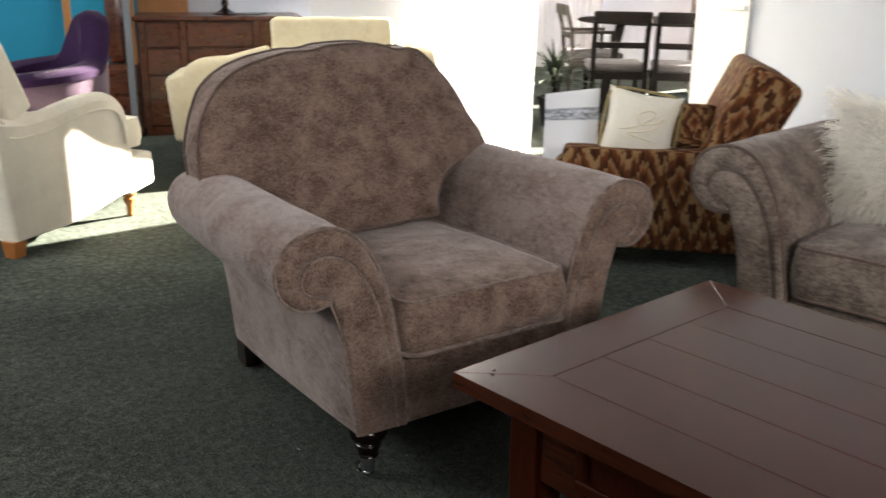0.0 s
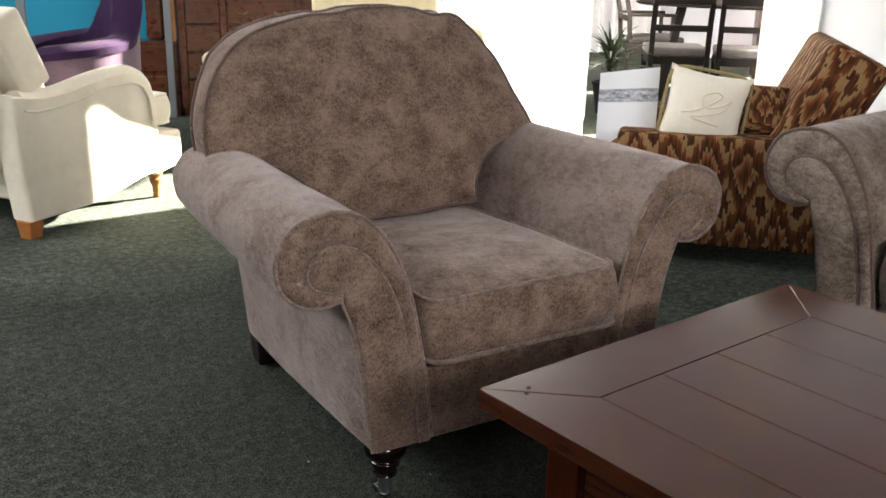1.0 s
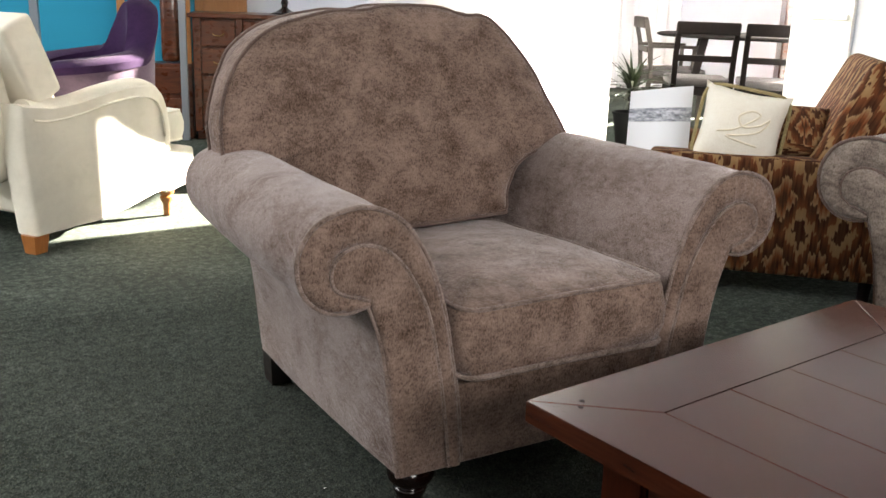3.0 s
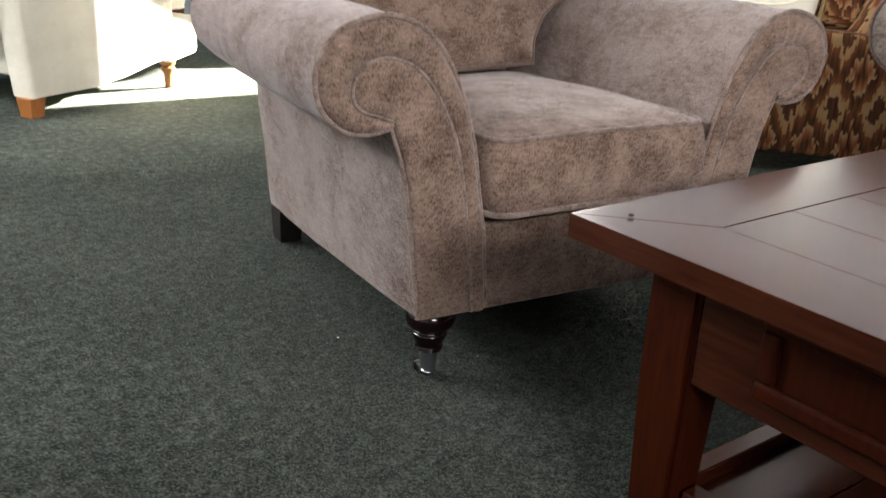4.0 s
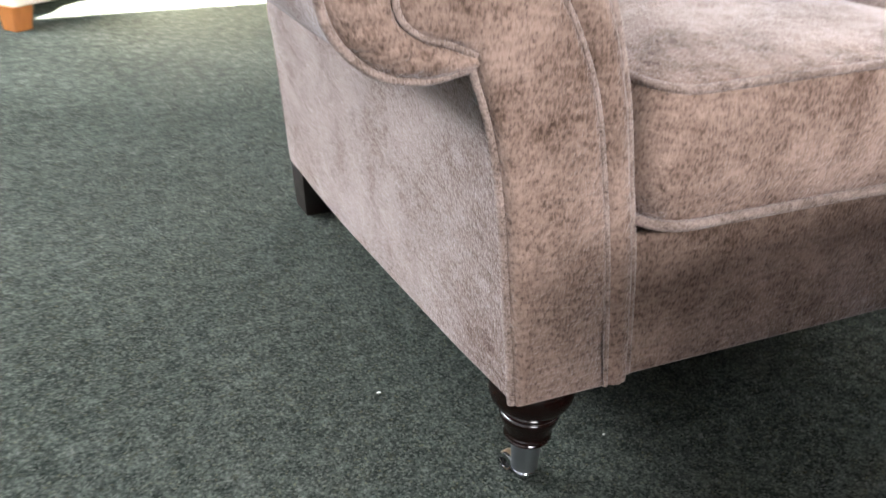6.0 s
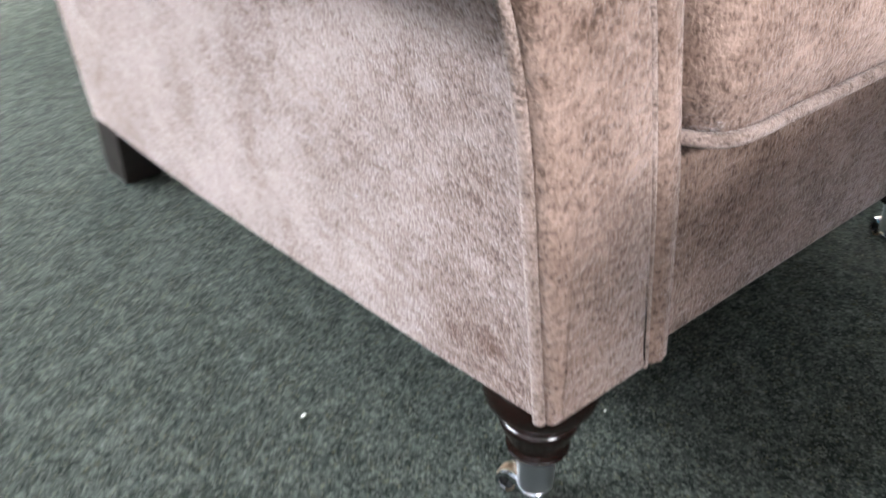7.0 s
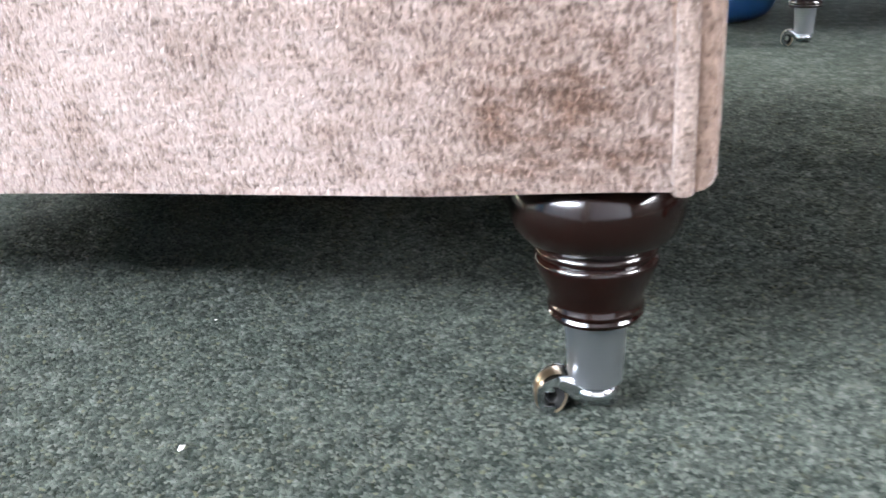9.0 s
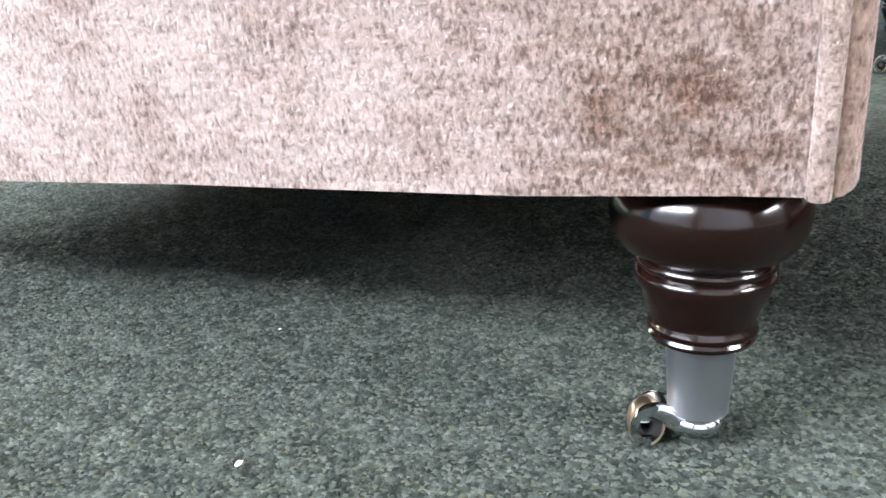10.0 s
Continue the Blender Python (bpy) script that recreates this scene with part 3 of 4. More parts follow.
LEG_PROFILE = [(0.028, 0.1490)] + [(0.0310 + 0.0176 * math.cos(a), 0.1265 + 0.0215 * math.sin(a)) for a in [radians(86 - 12 * k) for k in range(15)]] + [(0.0326, 0.0998), (0.0344, 0.0980), (0.0348, 0.0962), (0.0338, 0.0948), (0.0326, 0.0938), (0.0346, 0.0922), (0.0350, 0.0900), (0.0340, 0.0870), (0.0310, 0.0800), (0.0280, 0.0735), (0.0264, 0.0690), (0.0260, 0.0668), (0.0274, 0.0652), (0.0278, 0.0632), (0.0264, 0.0616), (0.0274, 0.0600), (0.0262, 0.0575), (0.0200, 0.0565)]


def castor_leg(parent, cx, cy, turn=0.0):
    """A turned dark bun leg in a chrome cup, on a small castor."""
    leg = part("leg", lathe([(r * 0.955, z + (0.0042 if z < 0.101 else 0)) for r, z in LEG_PROFILE], 56, (cx, cy)), M_DARKLEG, parent, "dark lacquered turned bun leg")
    part("castor_cup", lathe([(0.0165, 0.0644), (0.0180, 0.0637), (0.0182, 0.0617), (0.0172, 0.059), (0.0150, 0.024), (0.0150, 0.021), (0.0120, 0.0195)], 32, (cx, cy)), M_CHROME, leg, "chrome castor cup")
    knob = lathe([(0.007, 0.021), (0.0125, 0.0175), (0.0135, 0.014), (0.0115, 0.0095), (0.006, 0.0075)], 24, (cx, cy))
    part("castor_pivot", knob, M_BRIGHT, leg)
    ca, sa = math.cos(turn), math.sin(turn)

    def at(a, b, z):
        a *= 0.75
        return Vector((cx + a * ca - b * sa, cy + a * sa + b * ca, z))
    # comma-shaped cheek plates: (reach, height, half width) along their middle line
    line = [(-0.013, 0.0135, 0.0062), (0.002, 0.0130, 0.0062), (0.013, 0.0155, 0.0056), (0.022, 0.0205, 0.0048), (0.031, 0.0228, 0.0034), (0.0392, 0.0195, 0.0026), (0.0420, 0.0125, 0.0026), (0.0385, 0.0058, 0.0030), (0.0310, 0.0042, 0.0040)]
    mids = spline([(p[0], 0, p[1]) for p in line], 4)
    for side in (-1, 1):
        bm = bmesh.new()
        rows = []
        for i, p in enumerate(mids):
            k = min(len(line) - 2, i // 4)
            hw = line[k][2] + (line[k + 1][2] - line[k][2]) * (i / 4 - k)
            d = (mids[min(i + 1, len(mids) - 1)] - mids[max(i - 1, 0)]).normalized()
            nx, nz = -d.z, d.x
            row = []
            for e, b in ((1, 0.0052), (1, 0.0076), (0.8, 0.0086), (-0.8, 0.0086), (-1, 0.0076), (-1, 0.0052)):
                row.append(bm.verts.new(at(p.x + nx * hw * e, b * side, max(0.0004, p.z + nz * hw * e))))
            rows.append(row)
        for a, c in zip(rows, rows[1:]):
            for k in range(6):
                bm.faces.new((a[k], a[(k + 1) % 6], c[(k + 1) % 6], c[k]))
        bm.faces.new(rows[0])
        bm.faces.new(rows[-1])
        part("castor_fork", bm, M_BRIGHT, leg, "comma-shaped chrome castor cheek")
    n = 28
    for name, prof, m_w, lab in (("castor_wheel", [(0.0045, -0.0045), (0.0105, -0.0045), (0.0105, 0.0045), (0.0045, 0.0045)], M_BLACK, "small dark castor wheel"), ("castor_rim", [(0.0107, -0.0048), (0.0118, -0.0050), (0.0126, -0.0036), (0.0126, 0.0036), (0.0118, 0.0050), (0.0107, 0.0048)], M_BRASS, "brass castor rim")):
        bm = bmesh.new()
        rings = [[bm.verts.new(at(0.0335 + r * math.cos(2 * math.pi * k / n), b, 0.0130 + r * math.sin(2 * math.pi * k / n))) for k in range(n)] for r, b in prof]
        for a, c in zip(rings, rings[1:] + rings[:1]):
            for k in range(n):
                bm.faces.new((a[k], a[(k + 1) % n], c[(k + 1) % n], c[k]))
        part(name, bm, m_w, leg, lab)


def block_leg(parent, x, y, rake, splay=0.0):
    rings = []
    for z, s, o in ((0.16, 0.032, 0.0), (0.08, 0.030, 0.5), (0.004, 0.027, 1.0), (0.0, 0.025, 1.0)):
        rings.append([Vector((x + a * s + splay * o, y + b * s + rake * o, z)) for a, b in ((-1, -1), (1, -1), (1, 1), (-1, 1))])
    part("leg", loft(rings), M_BLOCKLEG, parent, "dark square raked back leg", smooth=False)


def box_cushion(x0, x1, y0, y1, z0, z1, crown=0.03, seed=0.0, n=22):
    """A boxed seat cushion with a crowned top, a bulging front border, and soft corners."""
    bm = bmesh.new()
    prof = [(0.0, 0.06), (0.0, 0.012), (0.04, 0.0), (0.3, -0.008), (0.6, -0.009), (0.9, -0.002), (1.0, 0.004)]
    cx, cy = (x0 + x1) / 2, (y0 + y1) / 2
    hx, hy = (x1 - x0) / 2, (y1 - y0) / 2

    def ringpt(k, inset):
        th = 2 * math.pi * k / (4 * n)
        e = 0.16
        c, s = math.cos(th), math.sin(th)
        return Vector((cx + (hx - inset) * math.copysign(abs(c) ** e, c), cy + (hy - inset) * math.copysign(abs(s) ** e, s), 0))
    rings = []
    for f, inset in prof:
        rings.append([ringpt(k, inset) + Vector((0, 0, z0 + (z1 - z0) * f)) for k in range(4 * n)])
    for s in (0.96, 0.88, 0.74, 0.55, 0.34, 0.12):
        rings.append([Vector((cx, cy, 0)) + (ringpt(k, 0.006) - Vector((cx, cy, 0))) * s + Vector((0, 0, z1 + crown * (1 - s ** 2.4) ** 0.8)) for k in range(4 * n)])
    for r in rings:
        for p in r:
            d = noise.noise_vector(Vector((p.x * 6 + seed, p.y * 6, p.z * 6)))
            p += 0.007 * d
    top = [p.copy() for p in rings[6]]
    low = [p.copy() for p in rings[2]]
    return loft(rings), top, low


armchair = thing("armchair", "taupe chenille armchair with scrolled arms and turned castor legs", "armchair")
arm_parts(armchair, 0.80, M_CHEN, M_PIPE, front_m=M_CHEN_SHADE)
arm_parts(armchair, 0.80, M_CHEN, M_PIPE, flip=2 * XC, front_m=M_CHEN_SHADE)
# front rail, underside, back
part("front_rail", box(0.118, 2 * XC - 0.118, 0.003, 0.10, LEG - 0.008, 0.310, 0.008, 3), M_CHEN_SHADE, armchair)
part("underside", box(0.02, 2 * XC - 0.02, 0.03, 0.79, LEG + 0.002, LEG + 0.03, 0.004), M_BLACK, armchair, "black dust cloth underneath")
part("deck", box(0.10, 2 * XC - 0.10, 0.06, 0.80, 0.20, 0.33, 0.01), M_CHEN, armchair)
SEAT_BM, st, sl = box_cushion(0.112, 2 * XC - 0.112, -0.030, 0.66, 0.330, 0.464, 0.030)
for v in SEAT_BM.verts:
    v.co.z -= 0.045 * max(0, v.co.y - 0.1)
for p in st + sl:
    p.z -= 0.045 * max(0, p.y - 0.1)
seat = part("seat_cushion", SEAT_BM, M_CHEN_SHADE, armchair)
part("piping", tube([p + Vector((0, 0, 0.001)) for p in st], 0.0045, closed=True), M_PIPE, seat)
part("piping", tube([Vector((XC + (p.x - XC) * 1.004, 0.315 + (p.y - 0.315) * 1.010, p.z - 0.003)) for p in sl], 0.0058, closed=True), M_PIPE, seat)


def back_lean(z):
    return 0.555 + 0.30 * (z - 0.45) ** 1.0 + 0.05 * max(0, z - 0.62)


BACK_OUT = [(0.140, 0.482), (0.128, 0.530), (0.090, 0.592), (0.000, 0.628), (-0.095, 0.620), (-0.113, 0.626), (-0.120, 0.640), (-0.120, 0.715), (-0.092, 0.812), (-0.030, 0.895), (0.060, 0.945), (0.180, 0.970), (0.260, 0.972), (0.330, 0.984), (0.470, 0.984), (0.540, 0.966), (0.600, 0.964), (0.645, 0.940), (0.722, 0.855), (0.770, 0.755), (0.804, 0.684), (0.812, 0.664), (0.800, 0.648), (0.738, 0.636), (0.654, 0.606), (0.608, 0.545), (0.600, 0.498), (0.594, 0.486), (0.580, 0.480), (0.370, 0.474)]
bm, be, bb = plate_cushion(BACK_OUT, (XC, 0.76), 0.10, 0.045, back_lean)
backc = part("back_cushion", bm, M_CHEN_SHADE, armchair)
part("piping", tube(be, 0.0048, closed=True), M_PIPE_D, backc)
part("piping", tube(bb, 0.0048, closed=True), M_PIPE_D, backc)
# the upholstered back behind the cushion
shell = spline([(0.07, 0, LEG - 0.01), (0.04, 0, 0.45), (-0.03, 0, 0.66), (-0.01, 0, 0.77), (0.08, 0, 0.85), (0.20, 0, 0.885), (XC, 0, 0.89)], 6)
shell = shell + [Vector((2 * XC - p.x, 0, p.z)) for p in reversed(shell[:-1])]
rings = []
for y, s in ((0.68, 0.97), (0.70, 1.0), (0.78, 1.0), (0.805, 0.985), (0.812, 0.95)):
    rings.append([Vector((XC + (p.x - XC) * s, y + 0.22 * max(0, p.z - 0.45), LEG + (p.z - LEG) * s)) for p in shell])
part("back_shell", loft(rings), M_CHEN, armchair)
castor_leg(armchair, 0.051, 0.044, math.radians(105))
castor_leg(armchair, 2 * XC - 0.050, 0.048, math.radians(60))
block_leg(armchair, 0.045, 0.755, 0.085, 0.030)
block_leg(armchair, 2 * XC - 0.045, 0.755, 0.085, -0.030)

# ---- sofa of the same make, facing the coffee table ----
sofa = thing("sofa", "grey-brown chenille sofa with scrolled arms on castors", "sofa", pose(1.245, -0.100, 0, 0, 0, -78) @ Matrix.Diagonal((1.03, 1.0, 1.085, 1)))
SW = 2.0
arm_parts(sofa, 0.84, M_SOFA, M_PIPE_D)
arm_parts(sofa, 0.84, M_SOFA, M_PIPE_D, flip=SW)
part("front_rail", box(0.125, SW - 0.125, 0.012, 0.10, LEG, 0.30, 0.012, 3), M_SOFA, sofa)
part("underside", box(0.02, SW - 0.02, 0.03, 0.80, LEG + 0.002, LEG + 0.03, 0.004), M_BLACK, sofa)
for a, b in ((0.12, SW / 2), (SW / 2, SW - 0.12)):
    bm, st, sl = box_cushion(a, b, -0.02, 0.66, 0.30, 0.44, 0.03, a)
    c = part("seat_cushion", bm, M_SOFA, sofa)
    part("piping", tube(st, 0.0045, closed=True), M_PIPE_D, c)
    part("piping", tube(sl, 0.0045, closed=True), M_PIPE_D, c)
for a, b in ((0.30, SW / 2), (SW / 2, SW - 0.30)):
    w = (b - a) / 2
    o = [(a + 0.02, 0.44), (a, 0.64), (a + 0.06, 0.80), (a + w * 0.55, 0.90), (a + w * 1.4, 0.93), (b - 0.03, 0.84), (b - 0.01, 0.68), (b - 0.02, 0.44)]
    bm, be, bb = plate_cushion(o, (a + w, 0.68), 0.12, 0.045, lambda z: back_lean(z) - 0.02)
    c = part("back_cushion", bm, M_SOFA, sofa)
    part("piping", tube(be, 0.0048, closed=True), M_PIPE_D, c)
part("back_shell", box(0.10, SW - 0.10, 0.72, 0.84, LEG, 0.60, 0.05, 4), M_SOFA, sofa)
for x in (0.05, SW - 0.05):
    castor_leg(sofa, x, 0.048, math.radians(160))
    block_leg(sofa, x, 0.78, 0.05)

# ---- coffee table ----
table = thing("coffee_table", "dark cherry-stained planked coffee table with drawers and lower shelf", "coffee table", pose(-0.020, -0.414, 0, 0, 0, 7.2))
TW, TL, TZ = 0.855, 1.25, 0.478
B = 0.135
# local x runs along the short edge, local -y towards the long edge's far end
def prism(pts, z0, z1, bevel=0.002):
    b = bmesh.new()
    lo = [b.verts.new((x, y, z0)) for x, y in pts]
    hi = [b.verts.new((x, y, z1)) for x, y in pts]
    n = len(pts)
    b.faces.new(lo)
    b.faces.new(hi)
    for k in range(n):
        b.faces.new((lo[k], lo[(k + 1) % n], hi[(k + 1) % n], hi[k]))
    bmesh.ops.recalc_face_normals(b, faces=b.faces)
    bmesh.ops.bevel(b, geom=b.edges[:], offset=bevel, segments=2, affect='EDGES')
    return b


g = 0.0004
part("border_board", prism([(0, 0), (TW, 0), (TW - B - g, -B + g), (B + g, -B + g)], TZ - 0.032, TZ, 0.0012), M_TABLE_X, table, smooth=False)
part("border_board", prism([(0, -g), (B - g, -B), (B - g, -TL + B), (0, -TL + g)], TZ - 0.032, TZ, 0.0012), M_TABLE, table, smooth=False)
part("border_board", prism([(TW, -g), (TW, -TL + g), (TW - B + g, -TL + B), (TW - B + g, -B)], TZ - 0.032, TZ, 0.0012), M_TABLE, table, smooth=False)
part("border_board", prism([(0, -TL), (B + g, -TL + B - g), (TW - B - g, -TL + B - g), (TW, -TL)], TZ - 0.032, TZ, 0.0012), M_TABLE_X, table, smooth=False)
NP = 4
for k in range(NP):
    a = B + (TW - 2 * B) * k / NP
    b = B + (TW - 2 * B) * (k + 1) / NP
    part("plank", box(a + g, b - g, -TL + B + g, -B - g, TZ - 0.030, TZ - 0.0004, 0.0008, 1), M_TABLE, table, smooth=False)
for px, py in ((0.050, -0.058), (0.066, -0.045)):
    part("peg", lathe([(0.004, TZ - 0.004), (0.004, TZ + 0.0006), (0.003, TZ + 0.001)], 12, (px, py)), M_BLACK, table)
IN = 0.070
INY = 0.086
LS = 0.078
for x in (IN, TW - IN - LS):
    for y in (-INY - LS, -TL + INY):
        rings = []
        sx, sy = (1 if x < 0.3 else -1), (-1 if y > -0.5 else 1)
        for z, s, o in ((TZ - 0.033, 1.0, 0), (0.27, 1.0, 0.0), (0.10, 0.86, 0.0), (0.0, 0.80, 0.0)):
            rings.append([Vector((x + LS / 2 + a * s * LS / 2 + sx * o * 0.3, y + LS / 2 + b * s * LS / 2 + sy * o, z)) for a, b in ((-1, -1), (1, -1), (1, 1), (-1, 1))])
        b = loft(rings)
        bmesh.ops.bevel(b, geom=[e for e in b.edges if abs((e.verts[0].co - e.verts[1].co).z) > 0.05], offset=0.006, segments=2, affect='EDGES')
        part("leg", b, M_TABLE_Z, table, smooth=False)
AZ0, AZ1 = 0.287, TZ - 0.033
for x in (IN + 0.008, TW - IN - 0.026):
    part("apron", box(x, x + 0.018, -TL + INY + LS, -INY - LS, AZ0, AZ1, 0.002), M_TABLE, table, smooth=False)
for y in (-INY - 0.026, -TL + INY + 0.008):
    part("apron", box(IN + LS, TW - IN - LS, y, y + 0.018, AZ0, AZ1, 0.002), M_TABLE_X, table, smooth=False)


def drawer_front(x, y0, y1, z0, z1):
    """A framed drawer face on the long side, mouldings mitred round a sunk panel."""
    f = part("drawer", box(x - 0.004, x + 0.004, y0 + 0.02, y1 - 0.02, z0 + 0.02, z1 - 0.02, 0.001), M_TABLE_Z, table, smooth=False)
    for q in ((x - 0.014, x, y0, y1, z1 - 0.024, z1), (x - 0.014, x, y0, y1, z0, z0 + 0.024), (x - 0.0138, x, y0, y0 + 0.024, z0 + 0.0242, z1 - 0.0242), (x - 0.0138, x, y1 - 0.024, y1, z0 + 0.0242, z1 - 0.0242)):
        part("moulding", box(*q, 0.006, 3), M_TABLE_Z, f, smooth=False)


drawer_front(IN + 0.007, -0.61, -0.258, 0.317, 0.430)
drawer_front(IN + 0.007, -0.99, -0.64, 0.317, 0.430)
SZ = 0.120
for y in (-INY - LS / 2 - 0.026, -TL + INY + LS / 2 - 0.006):
    part("shelf_rail", box(IN + 0.03, TW - IN - 0.03, y, y + 0.032, SZ - 0.045, SZ, 0.003), M_TABLE_X, table, smooth=False)
for x in (IN + 0.03, TW - IN - 0.062):
    part("shelf_rail", box(x, x + 0.032, -TL + INY + LS, -INY - LS, SZ - 0.045, SZ, 0.003), M_TABLE, table, smooth=False)
NB = 8
for k in range(NB):
    y1 = -INY - LS / 2 - 0.027
    w = (TL - 2 * INY - LS - 0.06) / NB
    part("shelf_board", box(IN + 0.064, TW - IN - 0.064, y1 - (k + 1) * w + 0.001, y1 - k * w - 0.001, SZ - 0.040, SZ - 0.022, 0.002), M_TABLE_X, table, smooth=False)

# ---- cream armchair ----
CF = math.degrees(math.atan2(0.415, 0.602))
cream = thing("armchair", "cream linen armchair with sloping arms and honey beech feet", "armchair", pose(-0.300, 2.350, 0, 0, 0, CF))
# local x runs forward along the near side, local y across to the far side
CW = 0.80


def side_arm(y0, y1):
    pts = [(-0.02, 0.07), (0.28, 0.07), (0.45, 0.09), (0.62, 0.125), (0.70, 0.13), (0.70, 0.34), (0.695, 0.46), (0.67, 0.555), (0.61, 0.60), (0.50, 0.605), (0.36, 0.59), (0.22, 0.565), (0.08, 0.555), (-0.06, 0.575), (-0.06, 0.40)]
    rings = []
    for y, s in ((y0 + 0.0, 0.965), (y0 + 0.012, 0.99), (y0 + 0.03, 1.0), (y1 - 0.03, 1.0), (y1 - 0.012, 0.99), (y1, 0.965)):
        rings.append([Vector((0.33 + (x - 0.33) * s, y, 0.33 + (z - 0.33) * s)) for x, z in pts])
    return loft(rings)


for y0, y1 in ((0.0, 0.13), (CW - 0.13, CW)):
    part("arm", side_arm(y0, y1), M_CREAM, cream)
    roll = spline([(-0.01, y0 + 0.06, 0.566), (0.03, y0 + 0.06, 0.558), (0.08, y0 + 0.06, 0.553), (0.22, y0 + 0.06, 0.563), (0.36, y0 + 0.06, 0.588), (0.50, y0 + 0.06, 0.604), (0.61, y0 + 0.06, 0.597), (0.672, y0 + 0.06, 0.552), (0.695, y0 + 0.06, 0.46), (0.70, y0 + 0.06, 0.34)], 6)
    part("arm_roll", tube([p + Vector((0, 0, -0.035)) for p in roll], 0.058, n=16), M_CREAM, cream)
    yo = y0 - 0.004 if y0 < 0.1 else y1 + 0.004
    part("piping", tube([Vector((p.x - 0.012, yo, p.z - 0.050)) for p in roll[2:-4]], 0.0048), M_CREAM, cream)
part("base", box(0.02, 0.84, 0.10, CW - 0.10, 0.13, 0.29, 0.02, 3), M_CREAM, cream)
bm, st, sl = box_cushion(0.13, 0.935, 0.085, CW - 0.085, 0.322, 0.455, 0.028, 3.0)
cs = part("seat_cushion", bm, M_CREAM, cream)
part("piping", tube(st, 0.005, closed=True), M_CREAM, cs)
part("piping", tube(sl, 0.005, closed=True), M_CREAM, cs)
fr_bm = box(0.70, 0.895, 0.012, CW - 0.012, 0.135, 0.302, 0.022, 4)
for v in fr_bm.verts:
    v.co.z -= 0.03 * max(0.0, (0.80 - v.co.x) / 0.1) if v.co.z < 0.2 else 0.0
part("front_rail", fr_bm, M_CREAM, cream)
bk = puff(0.0, CW / 2, 0.22, 0.075, CW / 2 - 0.10, 0.30, 0.3)
part("back", moved(bk, pose(-0.02, 0, 0.33, 0, -12, 0)), M_CREAM, cream)
pc = box(-0.075, 0.075, -0.33, 0.33, -0.16, 0.16, 0.022, 4)
bmesh.ops.subdivide_edges(pc, edges=[e for e in pc.edges if e.calc_length() > 0.1], cuts=6, use_grid_fill=True)
for v in pc.verts:
    v.co.x += math.copysign(0.022, v.co.x) * max(0, 1 - (v.co.y / 0.33) ** 2) * max(0, 1 - (v.co.z / 0.16) ** 2)
part("back_cushion", moved(pc, pose(0.05, CW / 2 - 0.03, 0.725, 0, -24, 0)), M_CREAM, cream, "loose boxed cream back cushion")
for y in (0.05, CW - 0.05):
    part("foot", loft([[Vector((0.0 + a * s, y + b * s, z)) for a, b in ((-1, -1), (1, -1), (1, 1), (-1, 1))] for z, s in ((0.072, 0.036), (0.0, 0.028))]), M_FOOT, cream, "honey beech block foot", smooth=False)
    part("foot", lathe([(0.012, 0.0), (0.017, 0.006), (0.014, 0.02), (0.018, 0.03), (0.017, 0.055), (0.028, 0.075), (0.03, 0.088), (0.022, 0.095), (0.033, 0.105), (0.036, 0.14)], 20, (0.735, y)), M_FOOT, cream, "turned honey beech front foot")

# ---- purple tub chair ----
tub = thing("tub_chair", "purple velvet tub chair with mauve outside", "chair", pose(0.12, 3.68, 0, 0, 0, 188))


def tub_shell(r, t, outside):
    bm = bmesh.new()
    rows = []
    n = 40
    for i in range(n + 1):
        a = math.radians(-138 + 276 * i / n)
        k = abs(a) / math.radians(138)
        st = min(1.0, max(0.0, (k - 0.16) / 0.24))
        top = 0.905 - 0.07 * min(1.0, k / 0.2) ** 2 - 0.15 * st * st * (3 - 2 * st) - 0.08 * k
        cx, sy = -math.cos(a), math.sin(a)
        col = []
        prof = [(r, 0.10), (r + 0.01, 0.3), (r + 0.03, top - 0.04), (r + 0.04, top)] if outside else [(r + 0.045, top - 0.035), (r + 0.05, top), (r + 0.02, top + 0.028), (r - t * 0.5, top + 0.035), (r - t, top + 0.01), (r - t - 0.01, top - 0.06), (r - t, 0.40)]
        for rr, z in prof:
            col.append(bm.verts.new((rr * cx, rr * sy * 0.95, z)))
        rows.append(col)
    for a, b in zip(rows, rows[1:]):
        for k in range(len(a) - 1):
            bm.faces.new((a[k], b[k], b[k + 1], a[k + 1]))
    return bm


part("outside_back", tub_shell(0.31, 0.10, True), M_MAUVE, tub, "mauve velvet outside")
part("inside_back", tub_shell(0.31, 0.10, False), M_PURPLE, tub, "deep purple velvet inside")
part("seat_cushion", puff(0.06, 0, 0.40, 0.30, 0.24, 0.07, 0.5), M_PURPLE, tub)
for x, y in ((0.2, 0.2), (0.2, -0.2), (-0.2, 0.2), (-0.2, -0.2)):
    part("leg", lathe([(0.014, 0.0), (0.022, 0.12)], 12, (x, y)), M_DARKWOOD, tub)

